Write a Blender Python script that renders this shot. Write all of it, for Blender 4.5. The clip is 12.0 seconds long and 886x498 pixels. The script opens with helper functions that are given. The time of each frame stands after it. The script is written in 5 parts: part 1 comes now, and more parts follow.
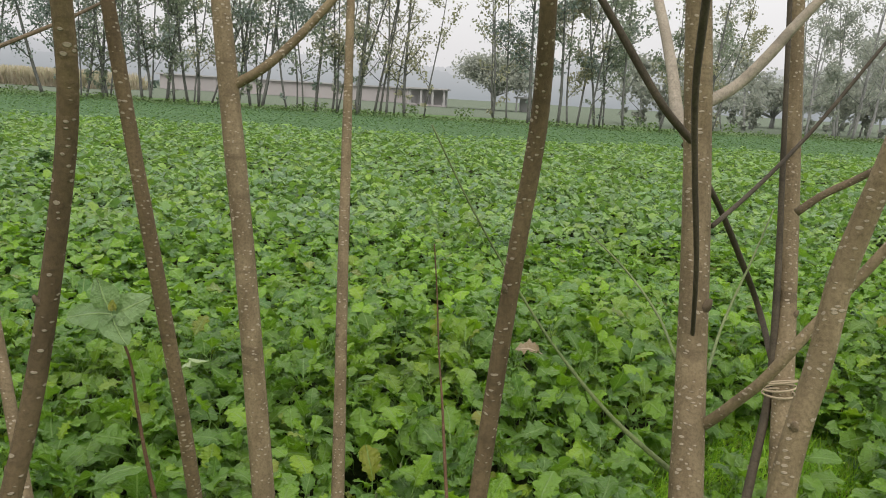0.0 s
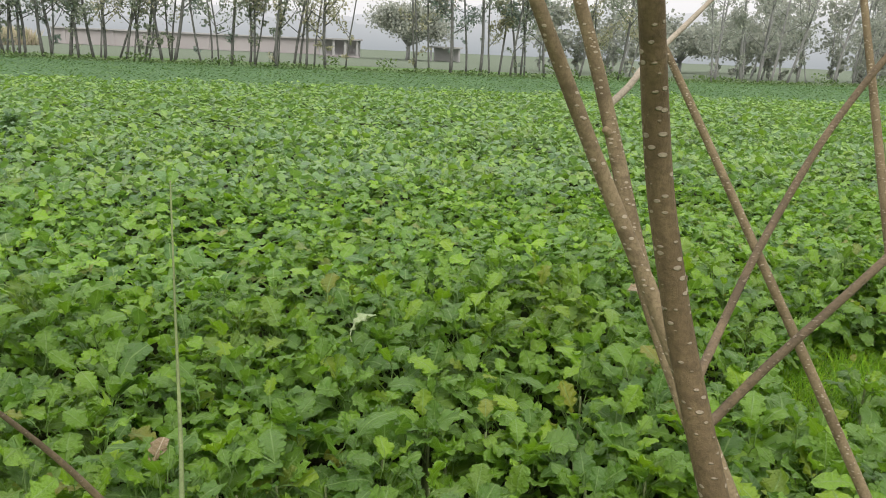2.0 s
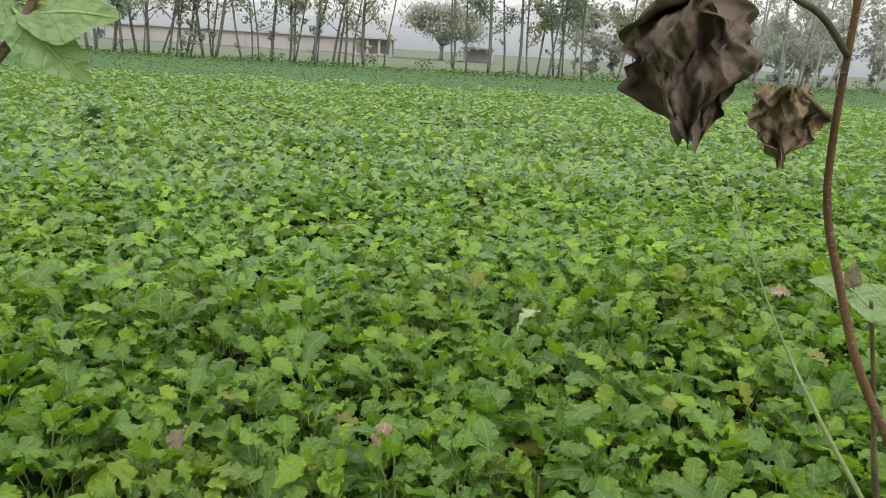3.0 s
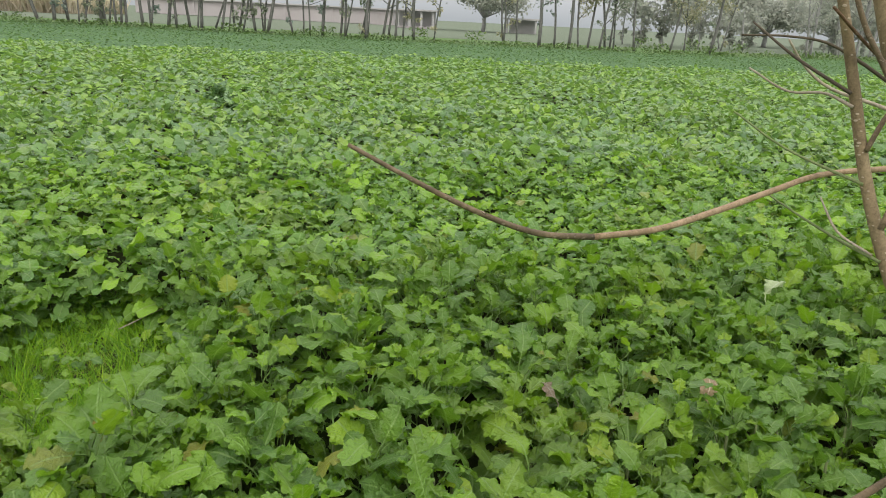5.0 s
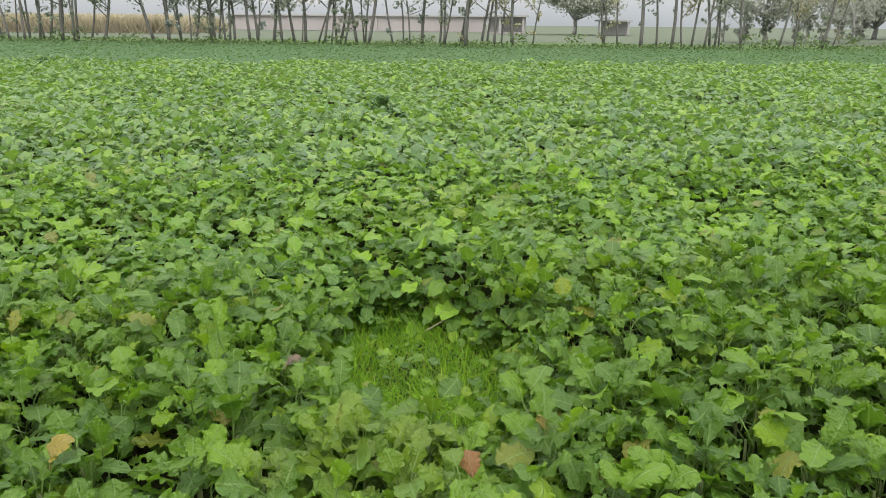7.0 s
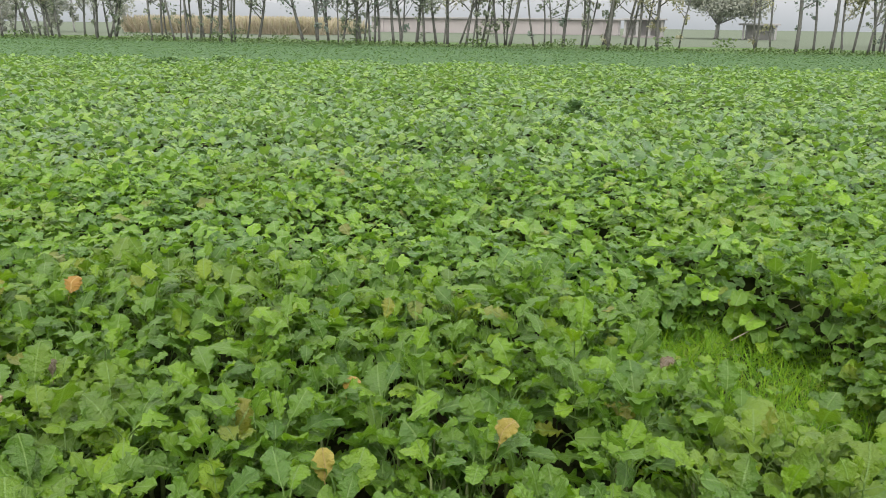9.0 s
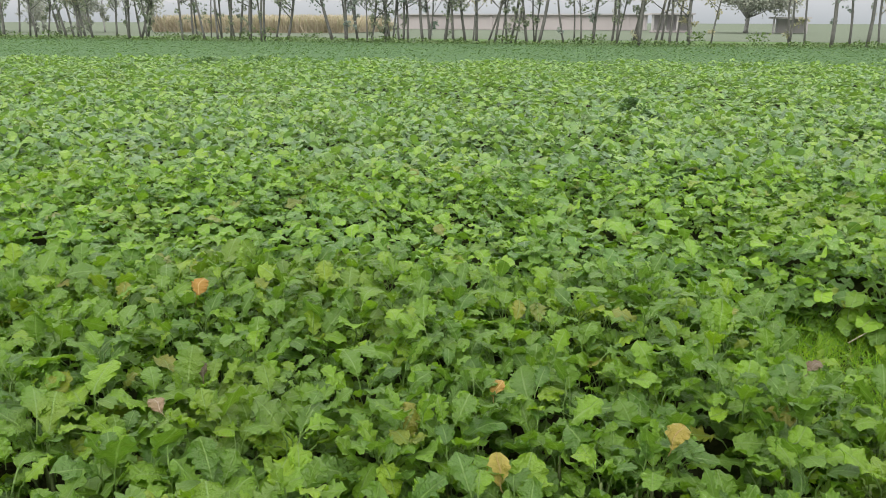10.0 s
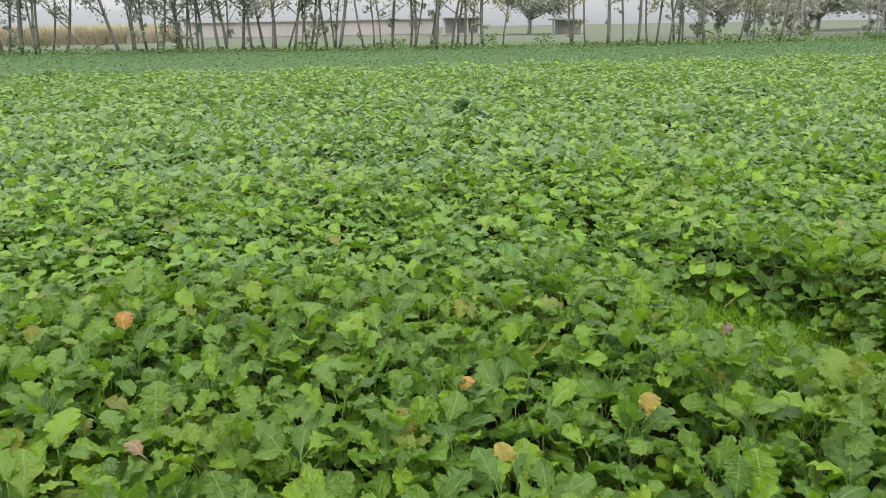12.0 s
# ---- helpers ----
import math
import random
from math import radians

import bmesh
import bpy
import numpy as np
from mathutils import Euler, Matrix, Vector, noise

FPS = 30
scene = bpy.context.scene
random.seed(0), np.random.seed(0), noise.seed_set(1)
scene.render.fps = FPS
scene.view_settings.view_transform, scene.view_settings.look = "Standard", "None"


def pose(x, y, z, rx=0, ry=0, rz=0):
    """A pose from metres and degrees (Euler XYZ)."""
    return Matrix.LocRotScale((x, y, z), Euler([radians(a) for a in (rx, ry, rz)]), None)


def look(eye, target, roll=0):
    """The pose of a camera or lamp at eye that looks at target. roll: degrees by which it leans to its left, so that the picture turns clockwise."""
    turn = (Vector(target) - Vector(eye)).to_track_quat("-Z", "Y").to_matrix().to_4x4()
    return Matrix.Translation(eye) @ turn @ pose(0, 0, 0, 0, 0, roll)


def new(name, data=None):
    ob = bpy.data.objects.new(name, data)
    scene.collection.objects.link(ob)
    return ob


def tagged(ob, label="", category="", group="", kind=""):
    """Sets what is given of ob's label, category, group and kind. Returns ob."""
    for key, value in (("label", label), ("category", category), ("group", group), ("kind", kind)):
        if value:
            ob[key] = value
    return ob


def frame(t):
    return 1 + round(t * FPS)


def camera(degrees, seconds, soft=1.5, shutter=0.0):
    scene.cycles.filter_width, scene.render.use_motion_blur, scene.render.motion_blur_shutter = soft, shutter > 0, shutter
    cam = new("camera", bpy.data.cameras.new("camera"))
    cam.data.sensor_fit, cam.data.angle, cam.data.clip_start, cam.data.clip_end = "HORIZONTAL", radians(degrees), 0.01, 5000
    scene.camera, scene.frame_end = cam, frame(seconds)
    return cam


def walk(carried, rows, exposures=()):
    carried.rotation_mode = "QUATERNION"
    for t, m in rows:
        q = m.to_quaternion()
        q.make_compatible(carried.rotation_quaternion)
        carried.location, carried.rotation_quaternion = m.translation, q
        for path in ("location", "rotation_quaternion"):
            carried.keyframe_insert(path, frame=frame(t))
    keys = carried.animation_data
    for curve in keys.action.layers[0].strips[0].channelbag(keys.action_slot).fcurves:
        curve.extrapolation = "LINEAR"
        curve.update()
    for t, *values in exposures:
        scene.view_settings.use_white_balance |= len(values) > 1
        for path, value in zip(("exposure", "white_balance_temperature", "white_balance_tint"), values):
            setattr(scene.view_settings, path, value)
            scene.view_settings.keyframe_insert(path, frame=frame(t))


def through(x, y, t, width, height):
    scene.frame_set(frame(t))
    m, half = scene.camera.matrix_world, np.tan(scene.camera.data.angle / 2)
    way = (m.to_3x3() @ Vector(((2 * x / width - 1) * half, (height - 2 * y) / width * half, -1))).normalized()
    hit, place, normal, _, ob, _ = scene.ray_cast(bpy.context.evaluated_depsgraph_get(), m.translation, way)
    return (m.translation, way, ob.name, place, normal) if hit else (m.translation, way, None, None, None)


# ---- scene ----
import itertools

cam = camera(59.7, 12.0, 0.95)

PATH = [
    (0, (3.13, 0.607, 1.51), (3.036, 2.566, 1.118), 3.4),
    (0.2, (3.04, 0.57, 1.512), (2.94, 2.531, 1.131), 2.7),
    (0.4, (2.939, 0.541, 1.512), (2.86, 2.501, 1.121), 1.8),
    (0.5, (2.884, 0.531, 1.517), (2.82, 2.487, 1.106), 1.6),
    (0.6, (2.834, 0.528, 1.519), (2.779, 2.478, 1.074), 1.4),
    (0.7, (2.778, 0.508, 1.514), (2.747, 2.452, 1.046), 1.5),
    (0.8, (2.744, 0.515, 1.514), (2.719, 2.453, 1.019), 1.7),
    (1, (2.65, 0.524, 1.494), (2.655, 2.461, 0.995), 1.4),
    (1.2, (2.551, 0.536, 1.491), (2.577, 2.471, 0.986), 1.3),
    (1.5, (2.418, 0.516, 1.506), (2.479, 2.451, 1.003), 1.8),
    (1.8, (2.292, 0.483, 1.496), (2.394, 2.417, 0.999), 2.2),
    (2, (2.192, 0.429, 1.502), (2.327, 2.36, 1.0), 2.5),
    (2.2, (2.079, 0.387, 1.507), (2.242, 2.317, 1.009), 2.9),
    (2.5, (1.897, 0.36, 1.49), (2.09, 2.288, 0.995), 3.4),
    (2.7, (1.775, 0.389, 1.472), (1.938, 2.32, 0.975), 2.5),
    (3, (1.621, 0.384, 1.476), (1.695, 2.318, 0.972), 3.5),
    (3.2, (1.544, 0.367, 1.474), (1.562, 2.301, 0.964), 3.2),
    (4.8, (0.752, 0.15, 1.498), (0.717, 2.074, 0.956), 2.9),
    (5, (0.671, 0.105, 1.509), (0.66, 2.02, 0.933), 2.9),
    (5.5, (0.42, 0.092, 1.493), (0.225, 1.999, 0.922), 0.9),
    (6, (0.188, 0.083, 1.483), (0.062, 1.997, 0.917), 1.4),
    (6.5, (-0.021, 0.014, 1.495), (-0.051, 1.932, 0.931), 2.1),
    (7, (-0.307, 0.018, 1.469), (-0.536, 1.922, 0.902), 0.5),
    (7.2, (-0.396, 0.017, 1.462), (-0.697, 1.913, 0.902), 0.8),
    (8.8, (-1.079, -0.183, 1.485), (-1.635, 1.654, 0.921), 0.2),
    (9, (-1.157, -0.231, 1.483), (-1.681, 1.615, 0.919), 0.7),
    (9.5, (-1.332, -0.323, 1.499), (-1.82, 1.531, 0.93), 1.0),
    (10, (-1.549, -0.335, 1.497), (-2.129, 1.492, 0.925), 0.1),
    (10.5, (-1.714, -0.388, 1.492), (-2.328, 1.428, 0.922), 0.2),
    (11, (-1.894, -0.513, 1.505), (-2.527, 1.294, 0.927), -0.6),
    (11.5, (-2.007, -0.519, 1.51), (-2.537, 1.32, 0.929), -1.2),
    (12, (-2.011, -0.497, 1.525), (-2.115, 1.419, 0.962), -1.0),
]
walk(cam, [(t, look(eye, target, roll)) for t, eye, target, roll in PATH],
     [(0.0, 0.10), (0.6, 0.11), (1.0, 0.27), (1.5, 0.34), (3.0, 0.37), (5.0, 0.38), (7.0, 0.47), (9.0, 0.52), (12.0, 0.52)])

# ---- world and light: a misty, overcast morning ----
world = bpy.data.worlds.new("sky")
scene.world = world
world.use_nodes = True
wt = world.node_tree
wt.nodes.clear()
w_out = wt.nodes.new("ShaderNodeOutputWorld")
w_bg = wt.nodes.new("ShaderNodeBackground")
w_sky = wt.nodes.new("ShaderNodeTexSky")
w_sky.sky_type = "NISHITA"
w_sky.sun_disc = False
w_sky.sun_elevation = radians(38)
w_sky.sun_rotation = radians(200)
w_sky.dust_density = 6.0
w_sky.air_density = 1.5
w_gain = wt.nodes.new("ShaderNodeVectorMath")
w_gain.operation = "SCALE"
w_gain.inputs[3].default_value = 0.07
w_tex = wt.nodes.new("ShaderNodeTexCoord")
w_sep = wt.nodes.new("ShaderNodeSeparateXYZ")
w_ramp = wt.nodes.new("ShaderNodeMapRange")
w_cloud = wt.nodes.new("ShaderNodeMix")
w_cloud.data_type = "RGBA"
w_cloud.inputs[6].default_value = (0.80, 0.785, 0.80, 1)   # misty horizon
w_cloud.inputs[7].default_value = (1.95, 1.90, 1.86, 1)     # bright cloud overhead
w_ramp.inputs[1].default_value, w_ramp.inputs[2].default_value = 0.0, 1.0
wt.links.new(w_tex.outputs["Generated"], w_sep.inputs[0])
wt.links.new(w_sep.outputs[2], w_ramp.inputs[0])
wt.links.new(w_ramp.outputs[0], w_cloud.inputs[0])
w_mix = wt.nodes.new("ShaderNodeMix")
w_mix.data_type = "RGBA"
w_mix.inputs[0].default_value = 0.85
wt.links.new(w_cloud.outputs[2], w_mix.inputs[7])
wt.links.new(w_sky.outputs[0], w_gain.inputs[0])
wt.links.new(w_gain.outputs[0], w_mix.inputs[6])
wt.links.new(w_mix.outputs[2], w_bg.inputs[0])
w_bg.inputs[1].default_value = 1.0
wt.links.new(w_bg.outputs[0], w_out.inputs[0])

sun = new("sun", bpy.data.lights.new("sun", "SUN"))
sun.data.energy = 1.1
sun.data.angle = radians(30)
sun.data.color = (1.0, 0.96, 0.9)
sun.matrix_world = look((2, -6, 8), (0, 0, 0))


# ---- materials ----
class Nodes:
    """A short way to write a node material."""

    def __init__(self, name):
        self.mat = bpy.data.materials.new(name)
        self.mat.use_nodes = True
        self.tree = self.mat.node_tree
        self.tree.nodes.clear()
        self.out = self.add("ShaderNodeOutputMaterial")

    def add(self, kind, **props):
        n = self.tree.nodes.new(kind)
        for k, v in props.items():
            setattr(n, k, v)
        return n

    def put(self, value, socket):
        if isinstance(value, bpy.types.NodeSocket):
            self.tree.links.new(value, socket)
        elif isinstance(value, tuple) and len(value) == 3 and socket.type == "RGBA":
            socket.default_value = (*value, 1)
        else:
            socket.default_value = value

    def math(self, op, a, b=0.0, clamp=False):
        n = self.add("ShaderNodeMath", operation=op, use_clamp=clamp)
        self.put(a, n.inputs[0])
        self.put(b, n.inputs[1])
        return n.outputs[0]

    def mix(self, fac, a, b, blend="MIX"):
        n = self.add("ShaderNodeMix", data_type="RGBA", blend_type=blend)
        self.put(fac, n.inputs[0])
        self.put(a, n.inputs[6])
        self.put(b, n.inputs[7])
        return n.outputs[2]

    def noise(self, vec, scale, detail=4.0, rough=0.55):
        n = self.add("ShaderNodeTexNoise")
        self.put(vec, n.inputs["Vector"])
        n.inputs["Scale"].default_value = scale
        n.inputs["Detail"].default_value = detail
        n.inputs["Roughness"].default_value = rough
        return n.outputs[0]

    def ramp(self, fac, stops):
        n = self.add("ShaderNodeValToRGB")
        el = n.color_ramp.elements
        while len(el) < len(stops):
            el.new(0.5)
        for e, (p, c) in zip(el, stops):
            e.position, e.color = p, (*c, 1)
        self.put(fac, n.inputs[0])
        return n.outputs[0]

    def span(self, value, lo, hi):
        n = self.add("ShaderNodeMapRange")
        self.put(value, n.inputs[0])
        n.inputs[1].default_value, n.inputs[2].default_value = lo, hi
        return n.outputs[0]

    def bump(self, height, strength, distance):
        n = self.add("ShaderNodeBump")
        n.inputs["Strength"].default_value = strength
        n.inputs["Distance"].default_value = distance
        self.put(height, n.inputs["Height"])
        return n.outputs[0]

    def surface(self, color, rough=0.6, normal=None, spec=0.5, through=0.0, through_color=None, bloom=0.0):
        p = self.add("ShaderNodeBsdfPrincipled")
        self.put(color, p.inputs["Base Color"])
        self.put(rough, p.inputs["Roughness"])
        p.inputs["Specular IOR Level"].default_value = spec
        p.inputs["Sheen Weight"].default_value = bloom
        p.inputs["Sheen Roughness"].default_value = 0.5
        if normal:
            self.put(normal, p.inputs["Normal"])
        shade = p.outputs[0]
        if through:
            tr = self.add("ShaderNodeBsdfTranslucent")
            self.put(through_color or color, tr.inputs[0])
            m = self.add("ShaderNodeMixShader")
            m.inputs[0].default_value = through
            self.tree.links.new(shade, m.inputs[1])
            self.tree.links.new(tr.outputs[0], m.inputs[2])
            shade = m.outputs[0]
        self.tree.links.new(shade, self.out.inputs[0])
        return self.mat

    def chance(self):
        """A random number per leaf, joined or single."""
        isl = self.add("ShaderNodeNewGeometry").outputs["Random Per Island"]
        obj = self.add("ShaderNodeObjectInfo").outputs["Random"]
        return self.math("FRACT", self.math("ADD", isl, obj))

    def place(self):
        return self.add("ShaderNodeNewGeometry").outputs["Position"]


def leaf_material(name, stops, vein=(0.30, 0.42, 0.16), rough=0.55, through=0.28, patchy=0.35, veins=True, bloom=0.12, glow=0.5, spec=0.35):
    n = Nodes(name)
    r = n.chance()
    col = n.ramp(r, stops)
    pos = n.place()
    col = n.mix(n.math("MULTIPLY", n.noise(pos, 0.9, 3), patchy), col, (0.10, 0.24, 0.02))
    col = n.mix(n.math("MULTIPLY", n.span(n.noise(pos, 4.5, 2), 0.48, 0.70), patchy), col, (0.055, 0.140, 0.035))
    col = n.mix(n.math("MULTIPLY", n.span(n.noise(pos, 1.4, 4), 0.56, 0.68), 1.2 * patchy), col, (0.20, 0.27, 0.015))
    col = n.mix(n.span(n.noise(pos, 55.0, 3), 0.45, 0.75), col, n.mix(0.16, col, (0.17, 0.23, 0.07)))
    height = n.math("ADD", n.noise(pos, 130.0, 2), n.math("MULTIPLY", n.noise(pos, 48.0, 2), 1.6))
    if veins:
        uv = n.add("ShaderNodeUVMap", uv_map="UVMap").outputs[0]
        sep = n.add("ShaderNodeSeparateXYZ")
        n.put(uv, sep.inputs[0])
        side = n.math("ABSOLUTE", n.math("SUBTRACT", sep.outputs[0], 0.5))
        mid = n.span(side, 0.05, 0.015)
        along = n.math("SUBTRACT", sep.outputs[1], n.math("MULTIPLY", side, 0.55))
        rib = n.math("ABSOLUTE", n.math("SUBTRACT", n.math("FRACT", n.math("MULTIPLY", along, 6.0)), 0.5))
        rib = n.span(rib, 0.07, 0.02)
        veined = n.math("MAXIMUM", mid, n.math("MULTIPLY", rib, 0.28), clamp=True)
        col = n.mix(n.math("MULTIPLY", veined, 0.8), col, vein)
        height = n.math("ADD", height, n.math("MULTIPLY", veined, 0.25))
    bright = n.mix(glow, col, (0.22, 0.42, 0.02))
    return n.surface(col, rough, n.bump(height, 0.8, 0.008), spec, through, bright, bloom)


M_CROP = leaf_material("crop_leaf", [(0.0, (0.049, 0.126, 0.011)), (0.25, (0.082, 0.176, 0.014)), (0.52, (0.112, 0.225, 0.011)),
                                     (0.74, (0.143, 0.280, 0.005)), (0.90, (0.187, 0.351, 0.002)), (0.975, (0.246, 0.384, 0.003)), (1.0, (0.223, 0.176, 0.019))],
                       vein=(0.21, 0.33, 0.09), rough=0.38, through=0.40, bloom=0.02, spec=0.65)
# same crop, with distant haze and low-angle sheen put into paler colours
M_FARCROP = leaf_material("hazed_far_crop_leaf", [(0.0, (0.085, 0.177, 0.079)), (0.4, (0.174, 0.316, 0.109)), (0.8, (0.254, 0.427, 0.059)),
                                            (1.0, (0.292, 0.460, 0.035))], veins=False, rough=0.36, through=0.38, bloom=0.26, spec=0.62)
# step between the two, lightened in colour for the same sheen
M_MIDCROP = leaf_material("lightened_mid_crop_leaf", [(0.0, (0.067, 0.168, 0.037)), (0.25, (0.132, 0.271, 0.049)), (0.55, (0.185, 0.356, 0.039)),
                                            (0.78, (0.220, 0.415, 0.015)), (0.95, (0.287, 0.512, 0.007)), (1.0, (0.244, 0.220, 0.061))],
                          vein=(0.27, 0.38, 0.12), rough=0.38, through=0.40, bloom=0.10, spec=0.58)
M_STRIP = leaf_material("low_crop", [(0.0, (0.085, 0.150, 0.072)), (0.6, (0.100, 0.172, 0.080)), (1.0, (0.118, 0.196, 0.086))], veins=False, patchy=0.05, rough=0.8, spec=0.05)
M_GRASS = leaf_material("grass_blade", [(0.0, (0.104, 0.256, 0.013)), (0.4, (0.183, 0.390, 0.011)), (0.75, (0.256, 0.488, 0.011)), (1.0, (0.366, 0.537, 0.022))], veins=False, patchy=0.0)
M_DRYGRASS = leaf_material("dry_grass_blade", [(0.0, (0.34, 0.33, 0.08)), (1.0, (0.44, 0.40, 0.16))], veins=False, patchy=0.0)


def soil_material(name, a, b, green):
    n = Nodes(name)
    pos = n.place()
    col = n.mix(n.noise(pos, 14.0, 6), a, b)
    col = n.mix(n.span(n.noise(pos, 0.6, 4), 0.35, 0.65), col, green)
    return n.surface(col, 0.95, n.bump(n.noise(pos, 40.0, 6), 0.6, 0.03), 0.05)


M_SOIL = soil_material("soil", (0.022, 0.020, 0.012), (0.045, 0.038, 0.022), (0.026, 0.042, 0.012))
M_GROUND = soil_material("meadow_ground", (0.097, 0.163, 0.062), (0.126, 0.201, 0.078), (0.115, 0.186, 0.066))
# meadow again, with the haze of distance put into a greyer colour
M_HAZEDMEADOW = soil_material("hazed_meadow", (0.118, 0.145, 0.104), (0.150, 0.176, 0.132), (0.134, 0.162, 0.118))
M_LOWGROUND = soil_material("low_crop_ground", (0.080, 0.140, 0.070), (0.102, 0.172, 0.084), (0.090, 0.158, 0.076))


# ---- mesh tools ----
def mesh_from(name, verts, faces, mat, uvs=None, smooth=True):
    """A mesh from numpy arrays: verts n x 3, faces m x k (all of one size)."""
    me = bpy.data.meshes.new(name)
    k = faces.shape[1]
    me.vertices.add(len(verts))
    me.vertices.foreach_set("co", np.asarray(verts, np.float32).ravel())
    me.loops.add(faces.size)
    me.loops.foreach_set("vertex_index", faces.astype(np.int32).ravel())
    me.polygons.add(len(faces))
    me.polygons.foreach_set("loop_start", np.arange(0, faces.size, k, dtype=np.int32))
    if uvs is not None:
        layer = me.uv_layers.new(name="UVMap")
        layer.data.foreach_set("uv", np.asarray(uvs, np.float32)[faces.ravel()].ravel())
    me.update(calc_edges=True)
    me.polygons.foreach_set("use_smooth", np.full(len(faces), smooth))
    me.materials.append(mat)
    return me


def turn_z(a):
    c, s, o, i = np.cos(a), np.sin(a), np.zeros_like(a), np.ones_like(a)
    return np.stack([np.stack([c, -s, o], -1), np.stack([s, c, o], -1), np.stack([o, o, i], -1)], -2)


def turn_x(a):
    c, s, o, i = np.cos(a), np.sin(a), np.zeros_like(a), np.ones_like(a)
    return np.stack([np.stack([i, o, o], -1), np.stack([o, c, -s], -1), np.stack([o, s, c], -1)], -2)


def turn_y(a):
    c, s, o, i = np.cos(a), np.sin(a), np.zeros_like(a), np.ones_like(a)
    return np.stack([np.stack([c, o, s], -1), np.stack([o, i, o], -1), np.stack([-s, o, c], -1)], -2)


def leaf_shape(rng, stations, inner, stalk=0.5, droop=0.35, teeth=0.07, fold=0.3, wide=0.32, lobes=5.0, ovate=False, step=3):
    """One leaf of length 1 along +y from the origin, with its stalk behind: a ruffled blade with ragged rounded lobes, broad near its tip
    and waisted towards its base, or egg-shaped. Its margin has step points to each one of the midrib; inner adds a rib of points between.
    Returns verts, triangles, uvs."""
    fine = step * (stations - 1) + 1
    ph = rng.uniform(0, 6.28, 10)
    rate = rng.uniform(0.85, 1.15, 2) * lobes
    bend = droop * rng.uniform(0.5, 1.5)
    sway = rng.normal(0, 0.10)
    wave = 0.0 if ovate else 1.0
    squint = rng.uniform(0.84, 1.16)
    broad = rng.uniform(0.50, 0.66)
    blunt = rng.uniform(0.0, 0.3)

    def width(t):
        if ovate:
            return wide * max(0.0, math.sin(math.pi * (0.03 + 0.95 * t ** 0.75) ** 1.1)) ** 0.8 + 0.012
        rise = 0.16 + 0.84 * math.sin(0.5 * math.pi * min(1, t / broad)) ** 1.3
        return wide * rise * max(0.0, 1 - (max(0, t - broad) / (1.03 - broad)) ** (2.2 + blunt)) ** 0.55

    def lobe(half, t):
        """0 in the gaps between lobes, 1 on their tips."""
        q = rate[half] * t ** 0.85 + ph[2 + half]
        return abs(math.sin(math.pi * q)) ** 0.6

    def point(c, t, jag=0.0):
        half = 0 if c < 0 else 1
        w = width(t)
        x = c * w * (1 + jag) * (squint if c < 0 else 2 - squint)
        rim = abs(c) ** 1.7
        frill = 0.062 * wave * rim * math.sin(2 * math.pi * rate[half] * 0.55 * t + ph[half]) + 0.045 * wave * rim * (lobe(half, t) - 0.5)
        pucker = 0.026 * wave * math.sin(2 * math.pi * rate[half] * (t - 0.35 * abs(c)) + ph[6]) * min(1.0, 3 * abs(c))
        roll_ = 0.05 * wave * c * math.sin(4 * t + ph[7]) + 0.035 * math.sin(5 * t + 3 * c + ph[6])
        z = 0.10 * t - bend * t * t + fold * abs(x) - 0.75 * fold * abs(c) ** 3 * w + frill + pucker + roll_ + (0.0 if wave else 0.04 * rim * math.sin(10 * t + ph[half]))
        y = t * (1 - 0.22 * bend) - 0.10 * wave * c * c * max(0.0, t - 0.6) - (0.09 * c * c if ovate else 0.0) * (1 - t) + 0.25 * jag * w * (t - 0.3)
        return (x + sway * t * t, y, z), (0.5 + 0.5 * c * min(1.0, w / (0.7 * wide)), t)

    rows = {0: [], 1: [], -1: [], 2: [], -2: []}
    pts, uvs, tris = [], [], []

    def put(c, t, jag=0.0):
        p, q = point(c, t, jag)
        pts.append(p)
        uvs.append(q)
        return len(pts) - 1

    rows[0] = [put(0, k / (stations - 1)) for k in range(stations)]
    for side in (-1, 1):
        half = 0 if side < 0 else 1
        if inner:
            rows[side] = [put(0.55 * side, k / (stations - 1)) for k in range(stations)]
        for k in range(fine):
            t = k / (fine - 1)
            deep = teeth * (1.3 - 0.45 * t) if wave else teeth
            jag = deep * (2.2 * lobe(half, t) - 1.5 + 0.55 * math.sin(2 * math.pi * 0.37 * rate[half] * t + ph[8]) + rng.uniform(-0.2, 0.2))
            rows[2 * side].append(put(side, t, jag))
        near = rows[side] if inner else rows[0]
        far = rows[2 * side]
        flip = side < 0
        for k in range(stations - 1):
            turn_at = step // 2 + 1
            fan = [(near[k], far[step * k + j], far[step * k + j + 1]) for j in range(turn_at)]
            fan.append((near[k], far[step * k + turn_at], near[k + 1]))
            fan += [(near[k + 1], far[step * k + j], far[step * k + j + 1]) for j in range(turn_at, step)]
            if inner:
                m = rows[0]
                fan += [(m[k], near[k], near[k + 1]), (m[k], near[k + 1], m[k + 1])]
            tris += [(a, c, b) if flip else (a, b, c) for a, b, c in fan]
